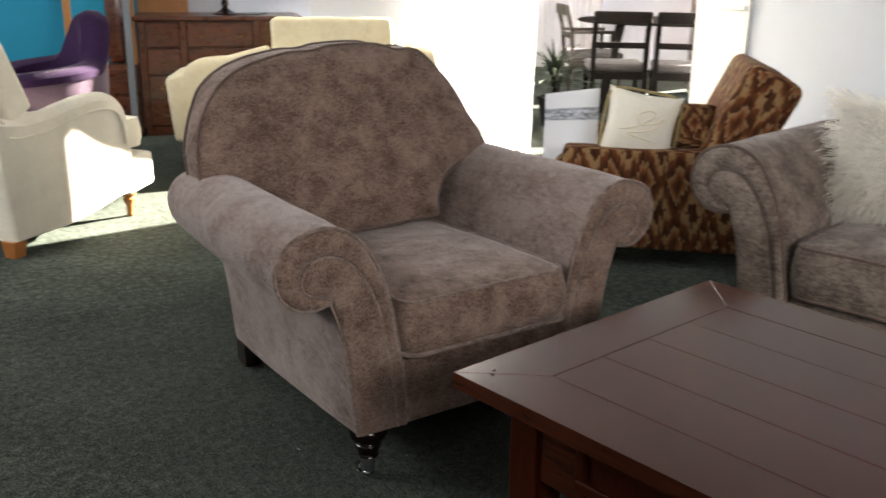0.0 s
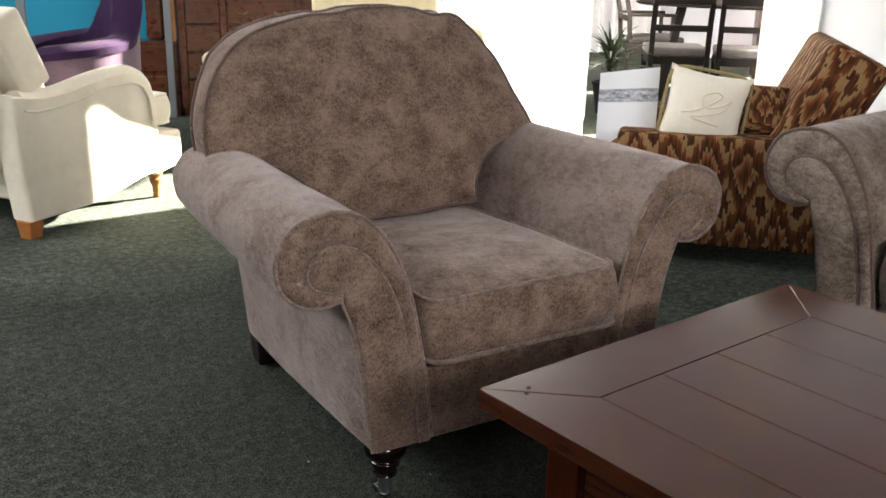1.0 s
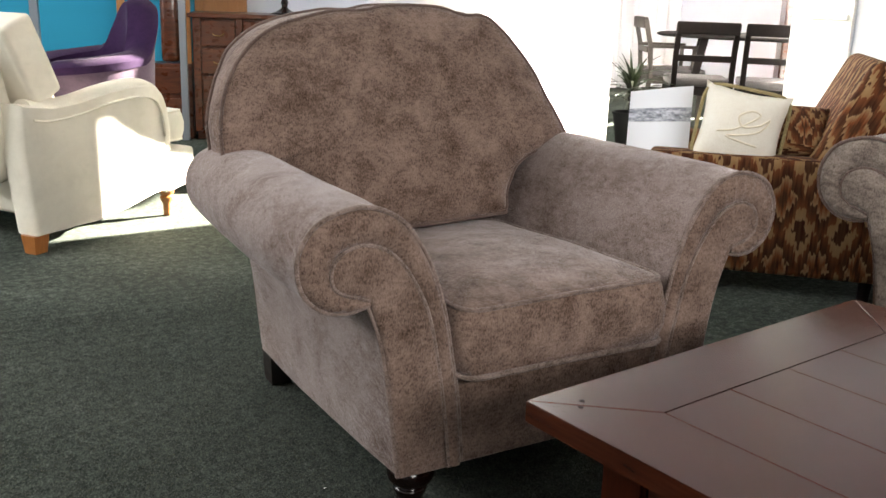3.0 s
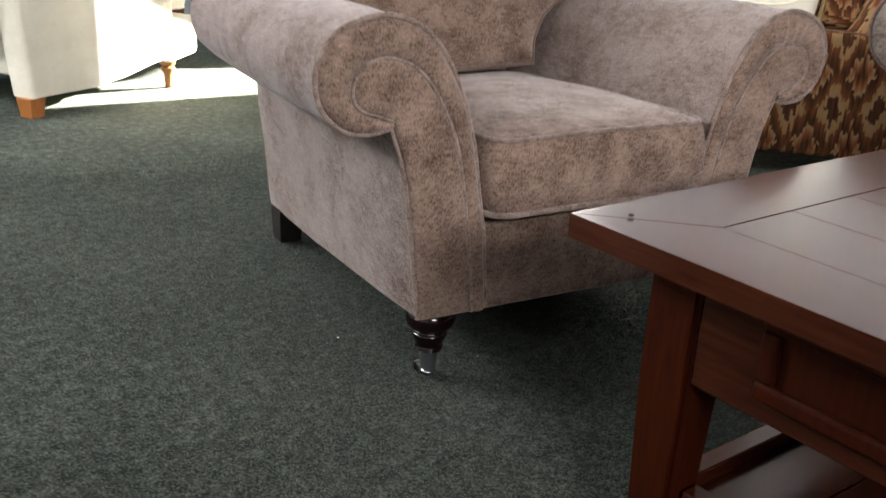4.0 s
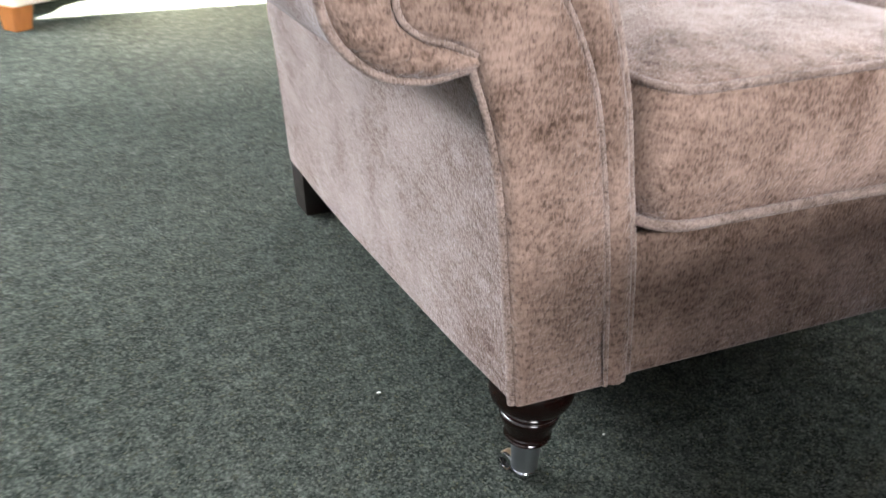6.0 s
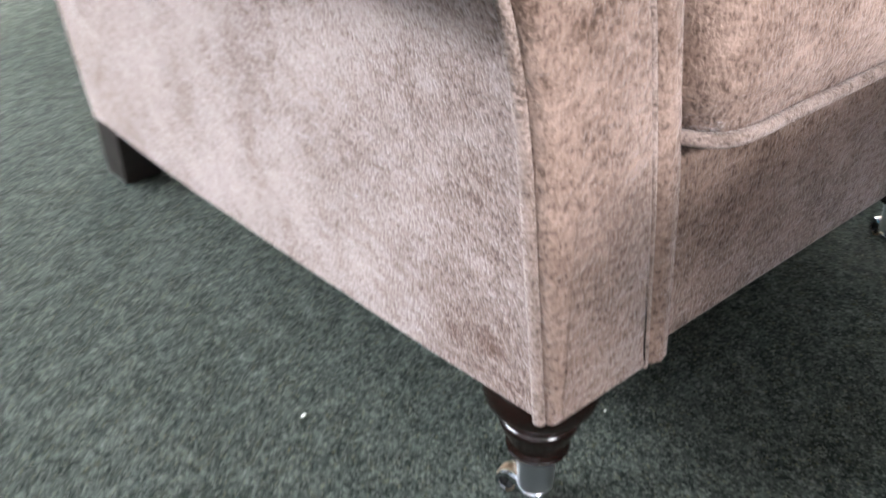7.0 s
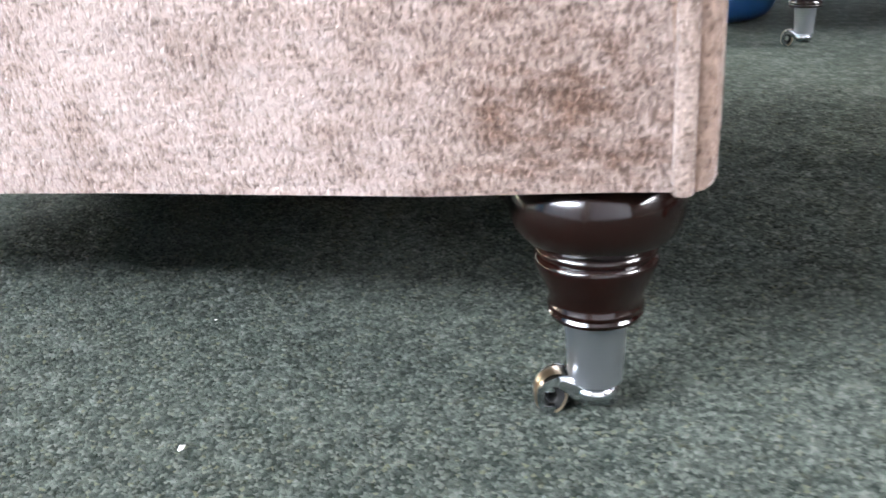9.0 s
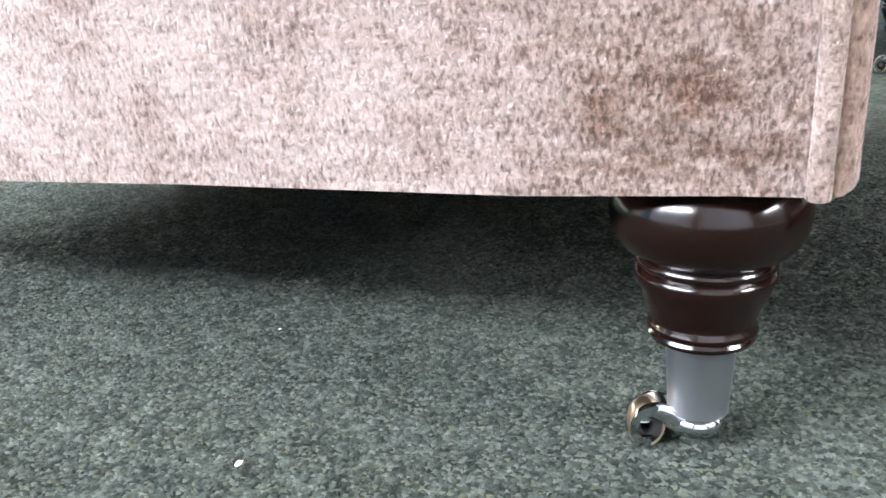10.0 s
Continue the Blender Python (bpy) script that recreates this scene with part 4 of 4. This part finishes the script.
# ---- yellow sofa ----
gold = thing("sofa", "pale yellow damask sofa with a tall back cushion", "sofa", pose(0.94, 4.03, 0, 0, 0, math.degrees(math.atan2(-0.76, 1.46))))
GW = 1.66
part("base", box(0.05, GW - 0.05, 0.05, 0.50, 0.10, 0.36, 0.03, 3), M_GOLD, gold)
part("back", puff(GW / 2, 0.10, 0.36, GW / 2 - 0.02, 0.10, 0.27, 0.2), M_GOLD, gold)
ga = box(-0.02, 0.60, 0.01, 0.53, 0.10, 0.60, 0.03, 4)
for v in ga.verts:
    if v.co.z > 0.3:
        v.co.z += -0.09 + 0.16 * (v.co.x / 0.6)
        v.co.x -= 0.035
part("arm", ga, M_GOLD, gold)
part("arm", puff(GW - 0.10, 0.29, 0.39, 0.11, 0.26, 0.31, 0.3), M_GOLD, gold)
gb = box(0.60, 1.37, 0.09, 0.30, 0.45, 0.865, 0.03, 4)
bmesh.ops.subdivide_edges(gb, edges=[e for e in gb.edges if e.calc_length() > 0.15], cuts=8, use_grid_fill=True)
for v in gb.verts:
    v.co += 0.012 * noise.noise_vector(v.co * 6)
part("back_cushion", gb, M_GOLD, gold, "plump yellow damask back cushion")
for x in (0.1, GW - 0.1):
    for y in (0.1, 0.45):
        part("leg", lathe([(0.016, 0.0), (0.024, 0.11)], 12, (x, y)), M_DARKWOOD, gold)

# ---- mahogany dresser and what stands on it ----
DD = pose(*along(0, 0), 0, 0, 0, -20)
dresser = thing("dresser", "mahogany serpentine chest of drawers with brass handles", "dresser", DD)
part("carcass", box(0.0, 1.10, 0.03, 0.48, 0.06, 0.80, 0.006), M_MAHOG, dresser, smooth=False)
part("top", box(-0.03, 1.13, -0.02, 0.50, 0.80, 0.83, 0.008, 3), M_MAHOG, dresser, smooth=False)
part("plinth", box(0.01, 1.09, 0.04, 0.47, 0.0, 0.06, 0.004), M_MAHOG, dresser, smooth=False)
part("stile", box(0.0, 0.05, 0.0, 0.03, 0.06, 0.80, 0.004), M_MAHOG, dresser, smooth=False)
part("stile", box(0.28, 0.32, -0.004, 0.03, 0.06, 0.80, 0.004), M_MAHOG, dresser, smooth=False)
part("stile", box(0.78, 0.82, -0.004, 0.03, 0.06, 0.80, 0.004), M_MAHOG, dresser, smooth=False)
part("stile", box(1.05, 1.10, 0.0, 0.03, 0.06, 0.80, 0.004), M_MAHOG, dresser, smooth=False)
for x0, x1 in ((0.055, 0.275), (0.325, 0.775), (0.825, 1.045)):
    for z0, z1 in ((0.62, 0.785), (0.44, 0.605), (0.26, 0.425), (0.08, 0.245)):
        d = part("drawer", box(x0, x1, 0.004, 0.03, z0, z1, 0.005), M_MAHOG, dresser, smooth=False)
        for hx in ([(x0 + x1) / 2] if x1 - x0 < 0.3 else [x0 + 0.1, x1 - 0.1]):
            zc = (z0 + z1) / 2
            arc = [Vector((hx + 0.035 * math.cos(a), 0.001 - 0.012 * math.sin(a), zc - 0.016 * math.sin(a))) for a in [math.pi * k / 8 for k in range(9)]]
            part("handle", tube(arc, 0.004), M_BRASSDULL, d, "aged brass drop handle")
lamp = thing("table_lamp", "dark turned wooden table lamp on the dresser", "lamp", DD @ pose(0.60, 0.22, 0.83))
part("base", lathe([(0.085, 0.0), (0.09, 0.008), (0.06, 0.018), (0.03, 0.035), (0.018, 0.05), (0.026, 0.075), (0.02, 0.10), (0.034, 0.15), (0.028, 0.2), (0.014, 0.26), (0.014, 0.30)], 28), M_DARKLEG, lamp)
part("shade", lathe([(0.17, 0.28), (0.11, 0.48), (0.10, 0.48), (0.16, 0.282)], 32), M_CREAM, lamp, "cream fabric shade")
part("flex", tube(spline([(0.06, 0, 0.006), (0.14, -0.06, 0.004), (0.24, -0.03, 0.004), (0.30, 0.08, 0.004)], 6), 0.003), M_BLACK, lamp, "black flex")
panel = thing("wooden_door", "orange oak panelled door leaning on the wall", "door", DD @ pose(-0.02, 0.53, 0))
part("leaf", box(0.0, 0.36, 0.0, 0.03, 0.0, 1.95, 0.004), M_ORANGE, panel, smooth=False)
for z0, z1 in ((0.12, 0.92), (1.02, 1.85)):
    part("panel", box(0.06, 0.30, -0.008, 0.002, z0, z1, 0.006), M_ORANGE, panel, smooth=False)

# ---- glazed display cabinet and post beside it ----
cab = thing("display_cabinet", "narrow mahogany display cabinet with glazed upper door", "cabinet", pose(0.56, 5.07, 0, 0, 0, -20))
part("base", box(0.0, 0.46, 0.0, 0.20, 0.0, 0.50, 0.006), M_MAHOG, cab, smooth=False)
part("drawer", box(0.02, 0.44, -0.012, 0.004, 0.30, 0.47, 0.005), M_MAHOG, cab, smooth=False)
part("drawer", box(0.02, 0.44, -0.012, 0.004, 0.08, 0.27, 0.005), M_MAHOG, cab, smooth=False)
for x in (0.0, 0.41):
    part("stile", box(x, x + 0.05, 0.0, 0.03, 0.5, 1.9, 0.004), M_ORANGE, cab, smooth=False)
part("rail", box(0.05, 0.41, 0.0, 0.03, 1.83, 1.9, 0.004), M_ORANGE, cab, smooth=False)
part("back", box(0.0, 0.46, 0.18, 0.20, 0.5, 1.9, 0.002), M_TEAL, cab, "turquoise painted cabinet back", smooth=False)
part("ornament", box(0.26, 0.38, 0.06, 0.12, 0.502, 1.0, 0.03, 3), M_MAHOG, cab, "dark curved carved shape behind the glass")
post = solid("post", box(0, 0.045, 0, 0.045, 0, 3.3, 0.003), M_GREYPOST, "slim grey metal post", "post", pose(0.90, 4.86, 0, 0, 0, -20), smooth=False, kind="structure")
post2 = solid("post", box(0, 0.05, 0, 0.05, 0, 3.3, 0.003), M_GREYPOST, "slim grey metal post", "post", pose(0.05, 5.18, 0, 0, 0, -20), smooth=False, kind="structure")

# ---- ikat armchair ----
IA = math.degrees(math.atan2(0.70, -0.71))
ikat = thing("armchair", "rust and gold ikat armchair with flat arms", "armchair", pose(1.875, 0.831, 0, 0, 0, IA))
# local x forward, the near side on local y = 0, the far side at negative y


def ik(name, bm, label=""):
    o = part(name, bm, M_IKAT, ikat, label)
    panel_uv(o.data)
    return o


IW = 0.72
ik("arm", box(-0.50, 0.41, -0.13, 0.0, 0.08, 0.50, 0.022, 3))
ik("arm", box(-0.50, 0.41, -IW, -IW + 0.13, 0.08, 0.50, 0.022, 3))
ik("base", box(-0.48, 0.40, -IW + 0.13, -0.13, 0.10, 0.30, 0.02, 3))
ik("seat_cushion", puff(0.12, -IW / 2, 0.37, 0.33, IW / 2 - 0.13, 0.075, 0.25))
b = box(-0.24, 0.0, -IW + 0.05, -0.05, 0.0, 0.60, 0.045, 4)
o = ik("back", b)
o.matrix_local = pose(-0.06, 0, 0.315, 0, -25, 0)
for x in (-0.38, 0.40):
    for y in (-0.06, -IW + 0.06):
        part("leg", lathe([(0.02, 0.0), (0.026, 0.10)], 12, (x, y)), M_DARKWOOD, ikat)
M_CUSH = cloth("ivory_cushion_cloth", (0.80, 0.74, 0.62), (0.90, 0.86, 0.76), 400, 8, 0.1, 0.25, 0.001)
M_FRINGE = cloth("olive_gold_fringe", (0.17, 0.135, 0.06), (0.36, 0.29, 0.15), 300, 30, 0.1, 0.4, 0.002)
cu = thing("scatter_cushion", "ivory scatter cushion with olive fringe and embroidered monogram", "cushion", pose(1.835, 0.965, 0.445) @ pose(0, 0, 0, 0, 0, -42) @ pose(0, 0, 0, -14, 9, 0))
part("cover", pillow(0.31, 0.29, 0.12), M_CUSH, cu)
fr = []
for i in range(64):
    a = 2 * math.pi * i / 64
    c, s = math.cos(a), math.sin(a)
    fr.append(Vector((0.153 * math.copysign(abs(c) ** 0.33, c), 0, 0.145 + 0.143 * math.copysign(abs(s) ** 0.33, s))))
part("fringe", tube(fr, 0.0065, closed=True), M_FRINGE, cu, "twisted olive gold fringe")
mono = spline([(-0.085, -0.058, 0.115), (-0.03, -0.062, 0.13), (0.02, -0.063, 0.165), (0.05, -0.062, 0.195), (0.02, -0.062, 0.205), (-0.02, -0.063, 0.18), (0.0, -0.064, 0.145), (0.055, -0.062, 0.16), (0.085, -0.058, 0.185), (0.06, -0.061, 0.14), (0.0, -0.064, 0.115), (-0.05, -0.062, 0.105), (-0.02, -0.063, 0.095), (0.06, -0.061, 0.085)], 6)
M_THREAD = mat("pale_gold_thread", (0.80, 0.72, 0.56), 0.7)[0]
part("embroidery", tube([p + Vector((0, 0.0035, 0)) for p in mono], 0.0035), M_THREAD, cu, "pale gold embroidered monogram shape")
c2 = thing("scatter_cushion", "small rust ikat cushion lying on the seat", "cushion", pose(2.00, 0.86, 0.50) @ pose(0, 0, 0, 0, 0, -42) @ pose(0, 0, 0, -55, 0, 0))
o = part("cover", pillow(0.34, 0.26, 0.12), M_IKAT, c2)
panel_uv(o.data, 1.4)

# ---- brochure on a low wooden stand ----
stand = thing("side_table", "small mahogany side table beside the patterned armchair", "table", pose(1.71, 1.33, 0, 0, 0, -42))
part("top", box(-0.16, 0.16, -0.14, 0.14, 0.355, 0.385, 0.006), M_MAHOG, stand, smooth=False)
for x in (-0.13, 0.13):
    for y in (-0.11, 0.11):
        part("leg", box(x - 0.02, x + 0.02, y - 0.02, y + 0.02, 0, 0.355, 0.003), M_MAHOG, stand, smooth=False)
bro = thing("brochure", "open white brochure with a grey landscape photograph", "brochure", pose(1.745, 1.255, 0.385, 0, 0, -42) @ pose(0, 0, 0, -10, 0, 0))
page = bmesh.new()
pr = []
for i in range(13):
    x = -0.115 + 0.23 * i / 12
    y = 0.02 * math.cos(math.pi * i / 12 * 1.2)
    pr.append((x, y))
for off, z1 in ((0.0, 0.30), (0.003, 0.30)):
    vs = [(page.verts.new((x, y + off, 0.0)), page.verts.new((x, y + off, z1 + 0.03 * (i / 12)))) for i, (x, y) in enumerate(pr)]
    for a, b in zip(vs, vs[1:]):
        page.faces.new((a[0], b[0], b[1], a[1]))
part("page", page, M_PAPER, bro)
ph = bmesh.new()
vs = [(ph.verts.new((x, y - 0.002, 0.185 + 0.012 * i / 12)), ph.verts.new((x, y - 0.002, 0.235 + 0.015 * i / 12))) for i, (x, y) in enumerate(pr)]
for a, b in zip(vs, vs[1:]):
    ph.faces.new((a[0], b[0], b[1], a[1]))
m_ph, nt, bs = mat("landscape_print", (0.4, 0.42, 0.46), 0.5)
nt.links.new(ramp(nt, noise_tex(nt, 40, 4, 0.6, (1, 1, 2)), [(0.35, (0.12, 0.13, 0.16)), (0.5, (0.35, 0.37, 0.42)), (0.65, (0.62, 0.64, 0.70))]), bs.inputs["Base Color"])
part("photograph", ph, m_ph, bro, "grey printed landscape strip")

# ---- white fur cushion on the sofa ----
M_FUR, fnt, fb = mat("ivory_sheepskin", (0.93, 0.91, 0.86), 0.8)
fb.inputs["Sheen Weight"].default_value = 0.3
through_hair = fnt.nodes.new("ShaderNodeBsdfTranslucent")
through_hair.inputs[0].default_value = (0.95, 0.93, 0.88, 1)
hair_mix = fnt.nodes.new("ShaderNodeMixShader")
hair_mix.inputs[0].default_value = 0.45
fnt.links.new(fb.outputs[0], hair_mix.inputs[1])
fnt.links.new(through_hair.outputs[0], hair_mix.inputs[2])
fnt.links.new(hair_mix.outputs[0], fnt.nodes["Material Output"].inputs[0])
fur = thing("fur_cushion", "long-haired ivory sheepskin cushion on the sofa", "cushion", pose(1.70, -0.27, 0.43, 0, 0, -66) @ pose(0, 0, 0, -16, 0, 0))
base_bm = pillow(0.46, 0.42, 0.16)
pts = [(v.co.copy()) for v in base_bm.verts]
part("pad", base_bm, M_FUR, fur)
part("tag", moved(box(-0.035, 0.035, -0.004, 0.004, -0.012, 0.012, 0.003), pose(-0.235, -0.03, 0.02, 20, 0, -35)), M_PAPER, fur, "white stitched label")
rng = random.Random(4)
verts, faces = [], []
for k in range(9000):
    p = rng.choice(pts) + Vector((rng.uniform(-0.02, 0.02), rng.uniform(-0.006, 0.006), rng.uniform(-0.02, 0.02)))
    out = Vector((p.x * 1.6, -abs(p.y) * 3.5 if p.y < 0 else p.y, (p.z - 0.2) * 1.5)).normalized()
    L = rng.uniform(0.04, 0.085)
    bend = Vector((rng.uniform(-0.4, 0.4), rng.uniform(-0.3, 0.1), -0.75))
    w = Vector((rng.uniform(-1, 1), rng.uniform(-1, 1), rng.uniform(-0.3, 0.3))).normalized() * 0.0022
    q1 = p + out * L * 0.5 + bend * L * 0.12
    q2 = p + out * L * 0.8 + bend * L * 0.55
    i = len(verts)
    verts += [tuple(p - w), tuple(p + w), tuple(q1 - w), tuple(q1 + w), tuple(q2)]
    faces += [(i, i + 1, i + 3, i + 2), (i + 2, i + 3, i + 4)]
fme = bpy.data.meshes.new("hair")
fme.from_pydata(verts, [], faces)
fme.materials.append(M_FUR)
ho = new("hair", fme)
ho.parent = fur
ho["kind"] = "stuff"

# ---- dining room beyond the opening ----


def dining_chair(m, wood, label, arms=False):
    """Local y forward; seat, slatted back, four legs."""
    c = thing("dining_chair", label, "chair", m, group="dining chairs")
    part("seat", box(-0.22, 0.22, -0.20, 0.24, 0.42, 0.48, 0.02, 3), M_GREYSEAT, c, "grey upholstered seat")
    part("seat_rail", box(-0.215, 0.215, -0.195, 0.235, 0.36, 0.418, 0.004), wood, c, smooth=False)
    for x in (-0.2, 0.2):
        part("post", loft([[Vector((x + a * 0.018, -0.20 + b * 0.016 - lean, z)) for a, b in ((-1, -1), (1, -1), (1, 1), (-1, 1))] for z, lean in ((0.0, 0.05), (0.42, 0.0), (0.66, 0.02), (0.86, 0.07))]), wood, c, smooth=False)
        part("leg", loft([[Vector((x + a * s, 0.21 + b * s, z)) for a, b in ((-1, -1), (1, -1), (1, 1), (-1, 1))] for z, s in ((0.0, 0.014), (0.40, 0.02))]), wood, c, smooth=False)
        if arms:
            part("armrest", box(x - 0.022, x + 0.022, -0.22, 0.16, 0.64, 0.665, 0.006), wood, c, smooth=False)
            part("arm_post", box(x - 0.015, x + 0.015, 0.12, 0.15, 0.42, 0.64, 0.004), wood, c, smooth=False)
    part("top_rail", box(-0.215, 0.215, -0.285, -0.255, 0.79, 0.875, 0.006), wood, c, smooth=False)
    part("mid_rail", box(-0.185, 0.185, -0.238, -0.218, 0.60, 0.645, 0.004), wood, c, smooth=False)
    return c


M_GREYWOOD = timber("greyed_oak", (0.030, 0.022, 0.017), (0.070, 0.052, 0.040), 0.45, 8, (10, 10, 1.5))
dining_chair(pose(4.36, 3.69, 0, 0, 0, -36), M_DARKWOOD, "dark wood dining chair with grey seat")
dining_chair(pose(4.74, 3.36, 0, 0, 0, -43), M_DARKWOOD, "dark wood dining chair with grey seat")
dining_chair(pose(4.80, 4.45, 0, 0, 0, -120), M_GREYWOOD, "greyed oak dining armchair with pale seat", True)
dt = thing("dining_table", "dark oval dining table with turned-out legs", "table", pose(5.25, 3.95, 0, 0, 0, -43))
bm = lathe([(0.2, 0.735), (0.62, 0.735), (0.64, 0.745), (0.64, 0.755), (0.62, 0.765), (0.1, 0.765)], 48)
part("tabletop", moved(bm, Matrix.Diagonal((1.25, 0.8, 1, 1))), M_DARKWOOD, dt)
for x in (-0.45, 0.45):
    for y in (-0.25, 0.25):
        part("leg", loft([[Vector((x * (1.25 - 0.3 * k) + a * 0.03, y * (1.25 - 0.3 * k) + b * 0.03, z)) for a, b in ((-1, -1), (1, -1), (1, 1), (-1, 1))] for z, k in ((0.0, 0.0), (0.735, 1.0))]), M_DARKWOOD, dt, smooth=False)
wc = thing("wooden_cabinet", "tall reddish wooden cabinet in the dining room", "cabinet", pose(6.5, 4.30, 0, 0, 0, -43))
part("body", box(-0.4, 0.4, -0.2, 0.2, 0.05, 1.9, 0.01), M_MAHOG, wc, smooth=False)
part("plinth", box(-0.38, 0.38, -0.18, 0.18, 0, 0.05, 0.004), M_MAHOG, wc, smooth=False)
for x in (-0.2, 0.2):
    part("door", box(x - 0.19, x + 0.19, -0.22, -0.201, 0.1, 1.85, 0.006), M_MAHOG, wc, smooth=False)

# ---- palm in a pot ----
M_LEAF, lnt, lb = mat("palm_leaf", (0.03, 0.055, 0.018), 0.5)
lnt.links.new(ramp(lnt, noise_tex(lnt, 9, 3), [(0.35, (0.008, 0.016, 0.006)), (0.65, (0.035, 0.055, 0.018))]), lb.inputs["Base Color"])
palm = thing("potted_palm", "dark green spiky palm in a dark pot", "plant", pose(3.82, 3.78, 0) @ Matrix.Diagonal((0.85, 0.85, 0.82, 1)))
part("pot", lathe([(0.10, 0.0), (0.14, 0.26), (0.15, 0.26), (0.15, 0.28), (0.13, 0.28), (0.12, 0.22), (0.02, 0.22)], 24), M_BLACK, palm, "dark planter")
part("stem", tube([Vector((0, 0, 0.2)), Vector((0.01, 0.0, 0.32)), Vector((0, 0.01, 0.42))], 0.02, n=8), M_DARKWOOD, palm)
rng = random.Random(9)
for k in range(70):
    a = rng.uniform(0, 2 * math.pi)
    el = rng.uniform(0.15, 1.3)
    L = rng.uniform(0.28, 0.5)
    d = Vector((math.cos(a), math.sin(a), 0))
    pts = []
    for i in range(7):
        t = i / 6
        pts.append(Vector((0, 0, 0.36 + 0.003 * k)) + d * L * t * math.cos(el) + Vector((0, 0, L * t * math.sin(el) - 0.20 * L * t * t * 1.4)))
    sd = d.cross(Vector((0, 0, 1)))
    bm = bmesh.new()
    row = []
    for i, p in enumerate(pts):
        w = 0.011 * math.sin(math.pi * min(1, 0.15 + 0.85 * i / 6)) + 0.0006
        row.append((bm.verts.new(p - sd * w), bm.verts.new(p + Vector((0, 0, -0.004))), bm.verts.new(p + sd * w)))
    for x, y in zip(row, row[1:]):
        bm.faces.new((x[0], y[0], y[1], x[1]))
        bm.faces.new((x[1], y[1], y[2], x[2]))
    part("leaf", bm, M_LEAF, palm)

# ---- cut pile of the carpet round the armchair's feet ----


def carpet_pile(x0, x1, y0, y1, step, height, fade):
    """Short leaning tufts over one stretch of the floor, thinning out towards its edge."""
    rg = np.random.default_rng(12)
    gx, gy = np.meshgrid(np.arange(x0, x1, step), np.arange(y0, y1, step))
    n = gx.size
    px = gx.ravel() + rg.uniform(-0.5, 0.5, n) * step
    py = gy.ravel() + rg.uniform(-0.5, 0.5, n) * step
    edge = np.minimum(np.minimum(px - x0, x1 - px), np.minimum(py - y0, y1 - py)) / fade
    keep = rg.uniform(0, 1, n) < edge
    px, py = px[keep], py[keep]
    n = px.size
    r = step * rg.uniform(0.65, 1.05, n)
    h = height * rg.uniform(0.5, 1.15, n)
    turn = rg.uniform(0, 2 * math.pi, n)
    co = np.empty((n, 4, 3))
    for k in range(3):
        a = turn + 2 * math.pi * k / 3
        co[:, k] = np.stack([px + r * np.cos(a), py + r * np.sin(a), np.full(n, 0.0003)], 1)
    co[:, 3] = np.stack([px + rg.normal(0, 0.5, n) * height, py + rg.normal(0, 0.5, n) * height, h], 1)
    tri = np.array([(0, 1, 3), (1, 2, 3), (2, 0, 3)])
    me = bpy.data.meshes.new("carpet_pile")
    idx = (np.arange(n)[:, None, None] * 4 + tri[None]).reshape(-1)
    me.vertices.add(n * 4)
    me.vertices.foreach_set("co", co.ravel())
    me.loops.add(idx.size)
    me.loops.foreach_set("vertex_index", idx.astype(np.int32))
    me.polygons.add(idx.size // 3)
    me.polygons.foreach_set("loop_start", np.arange(0, idx.size, 3, dtype=np.int32))
    me.update(calc_edges=True)
    me.validate()
    me.materials.append(M_PILE)
    return me


tagged(new("carpet_pile", carpet_pile(-0.95, 1.0, -0.85, 1.8, 0.0027, 0.0019, 0.8)), "short flecked green carpet pile", "carpet pile", kind="stuff")

# ---- lint on the carpet, a blue bag under the sofa ----
M_LINT = mat("white_lint", (0.75, 0.74, 0.70), 0.9)[0]
for k, (x, y, r) in enumerate(((-0.036, 0.260, 0.0019), (0.183, 0.077, 0.0013), (0.120, 0.325, 0.0010))):
    b = bmesh.new()
    bmesh.ops.create_icosphere(b, subdivisions=1, radius=r)
    for v in b.verts:
        v.co += 0.4 * r * noise.noise_vector(v.co * 900 + Vector((k, 0, 0)))
    solid("lint", moved(b, pose(0, 0, 0.55 * r, 0, 0, 40 * k) @ Matrix.Diagonal((1.8, 1.0, 0.6, 1))), M_LINT, "tiny white scrap of lint on the carpet", "lint", pose(x, y, 0), group="lint scraps")
M_BLUE = mat("blue_plastic", (0.03, 0.12, 0.32), 0.4)[0]
solid("storage_bag", puff(0, 0, 0.07, 0.12, 0.08, 0.07, 0.4), M_BLUE, "blue plastic bag on the carpet under the sofa", "bag", pose(1.62, 0.02, 0, 0, 0, -70))
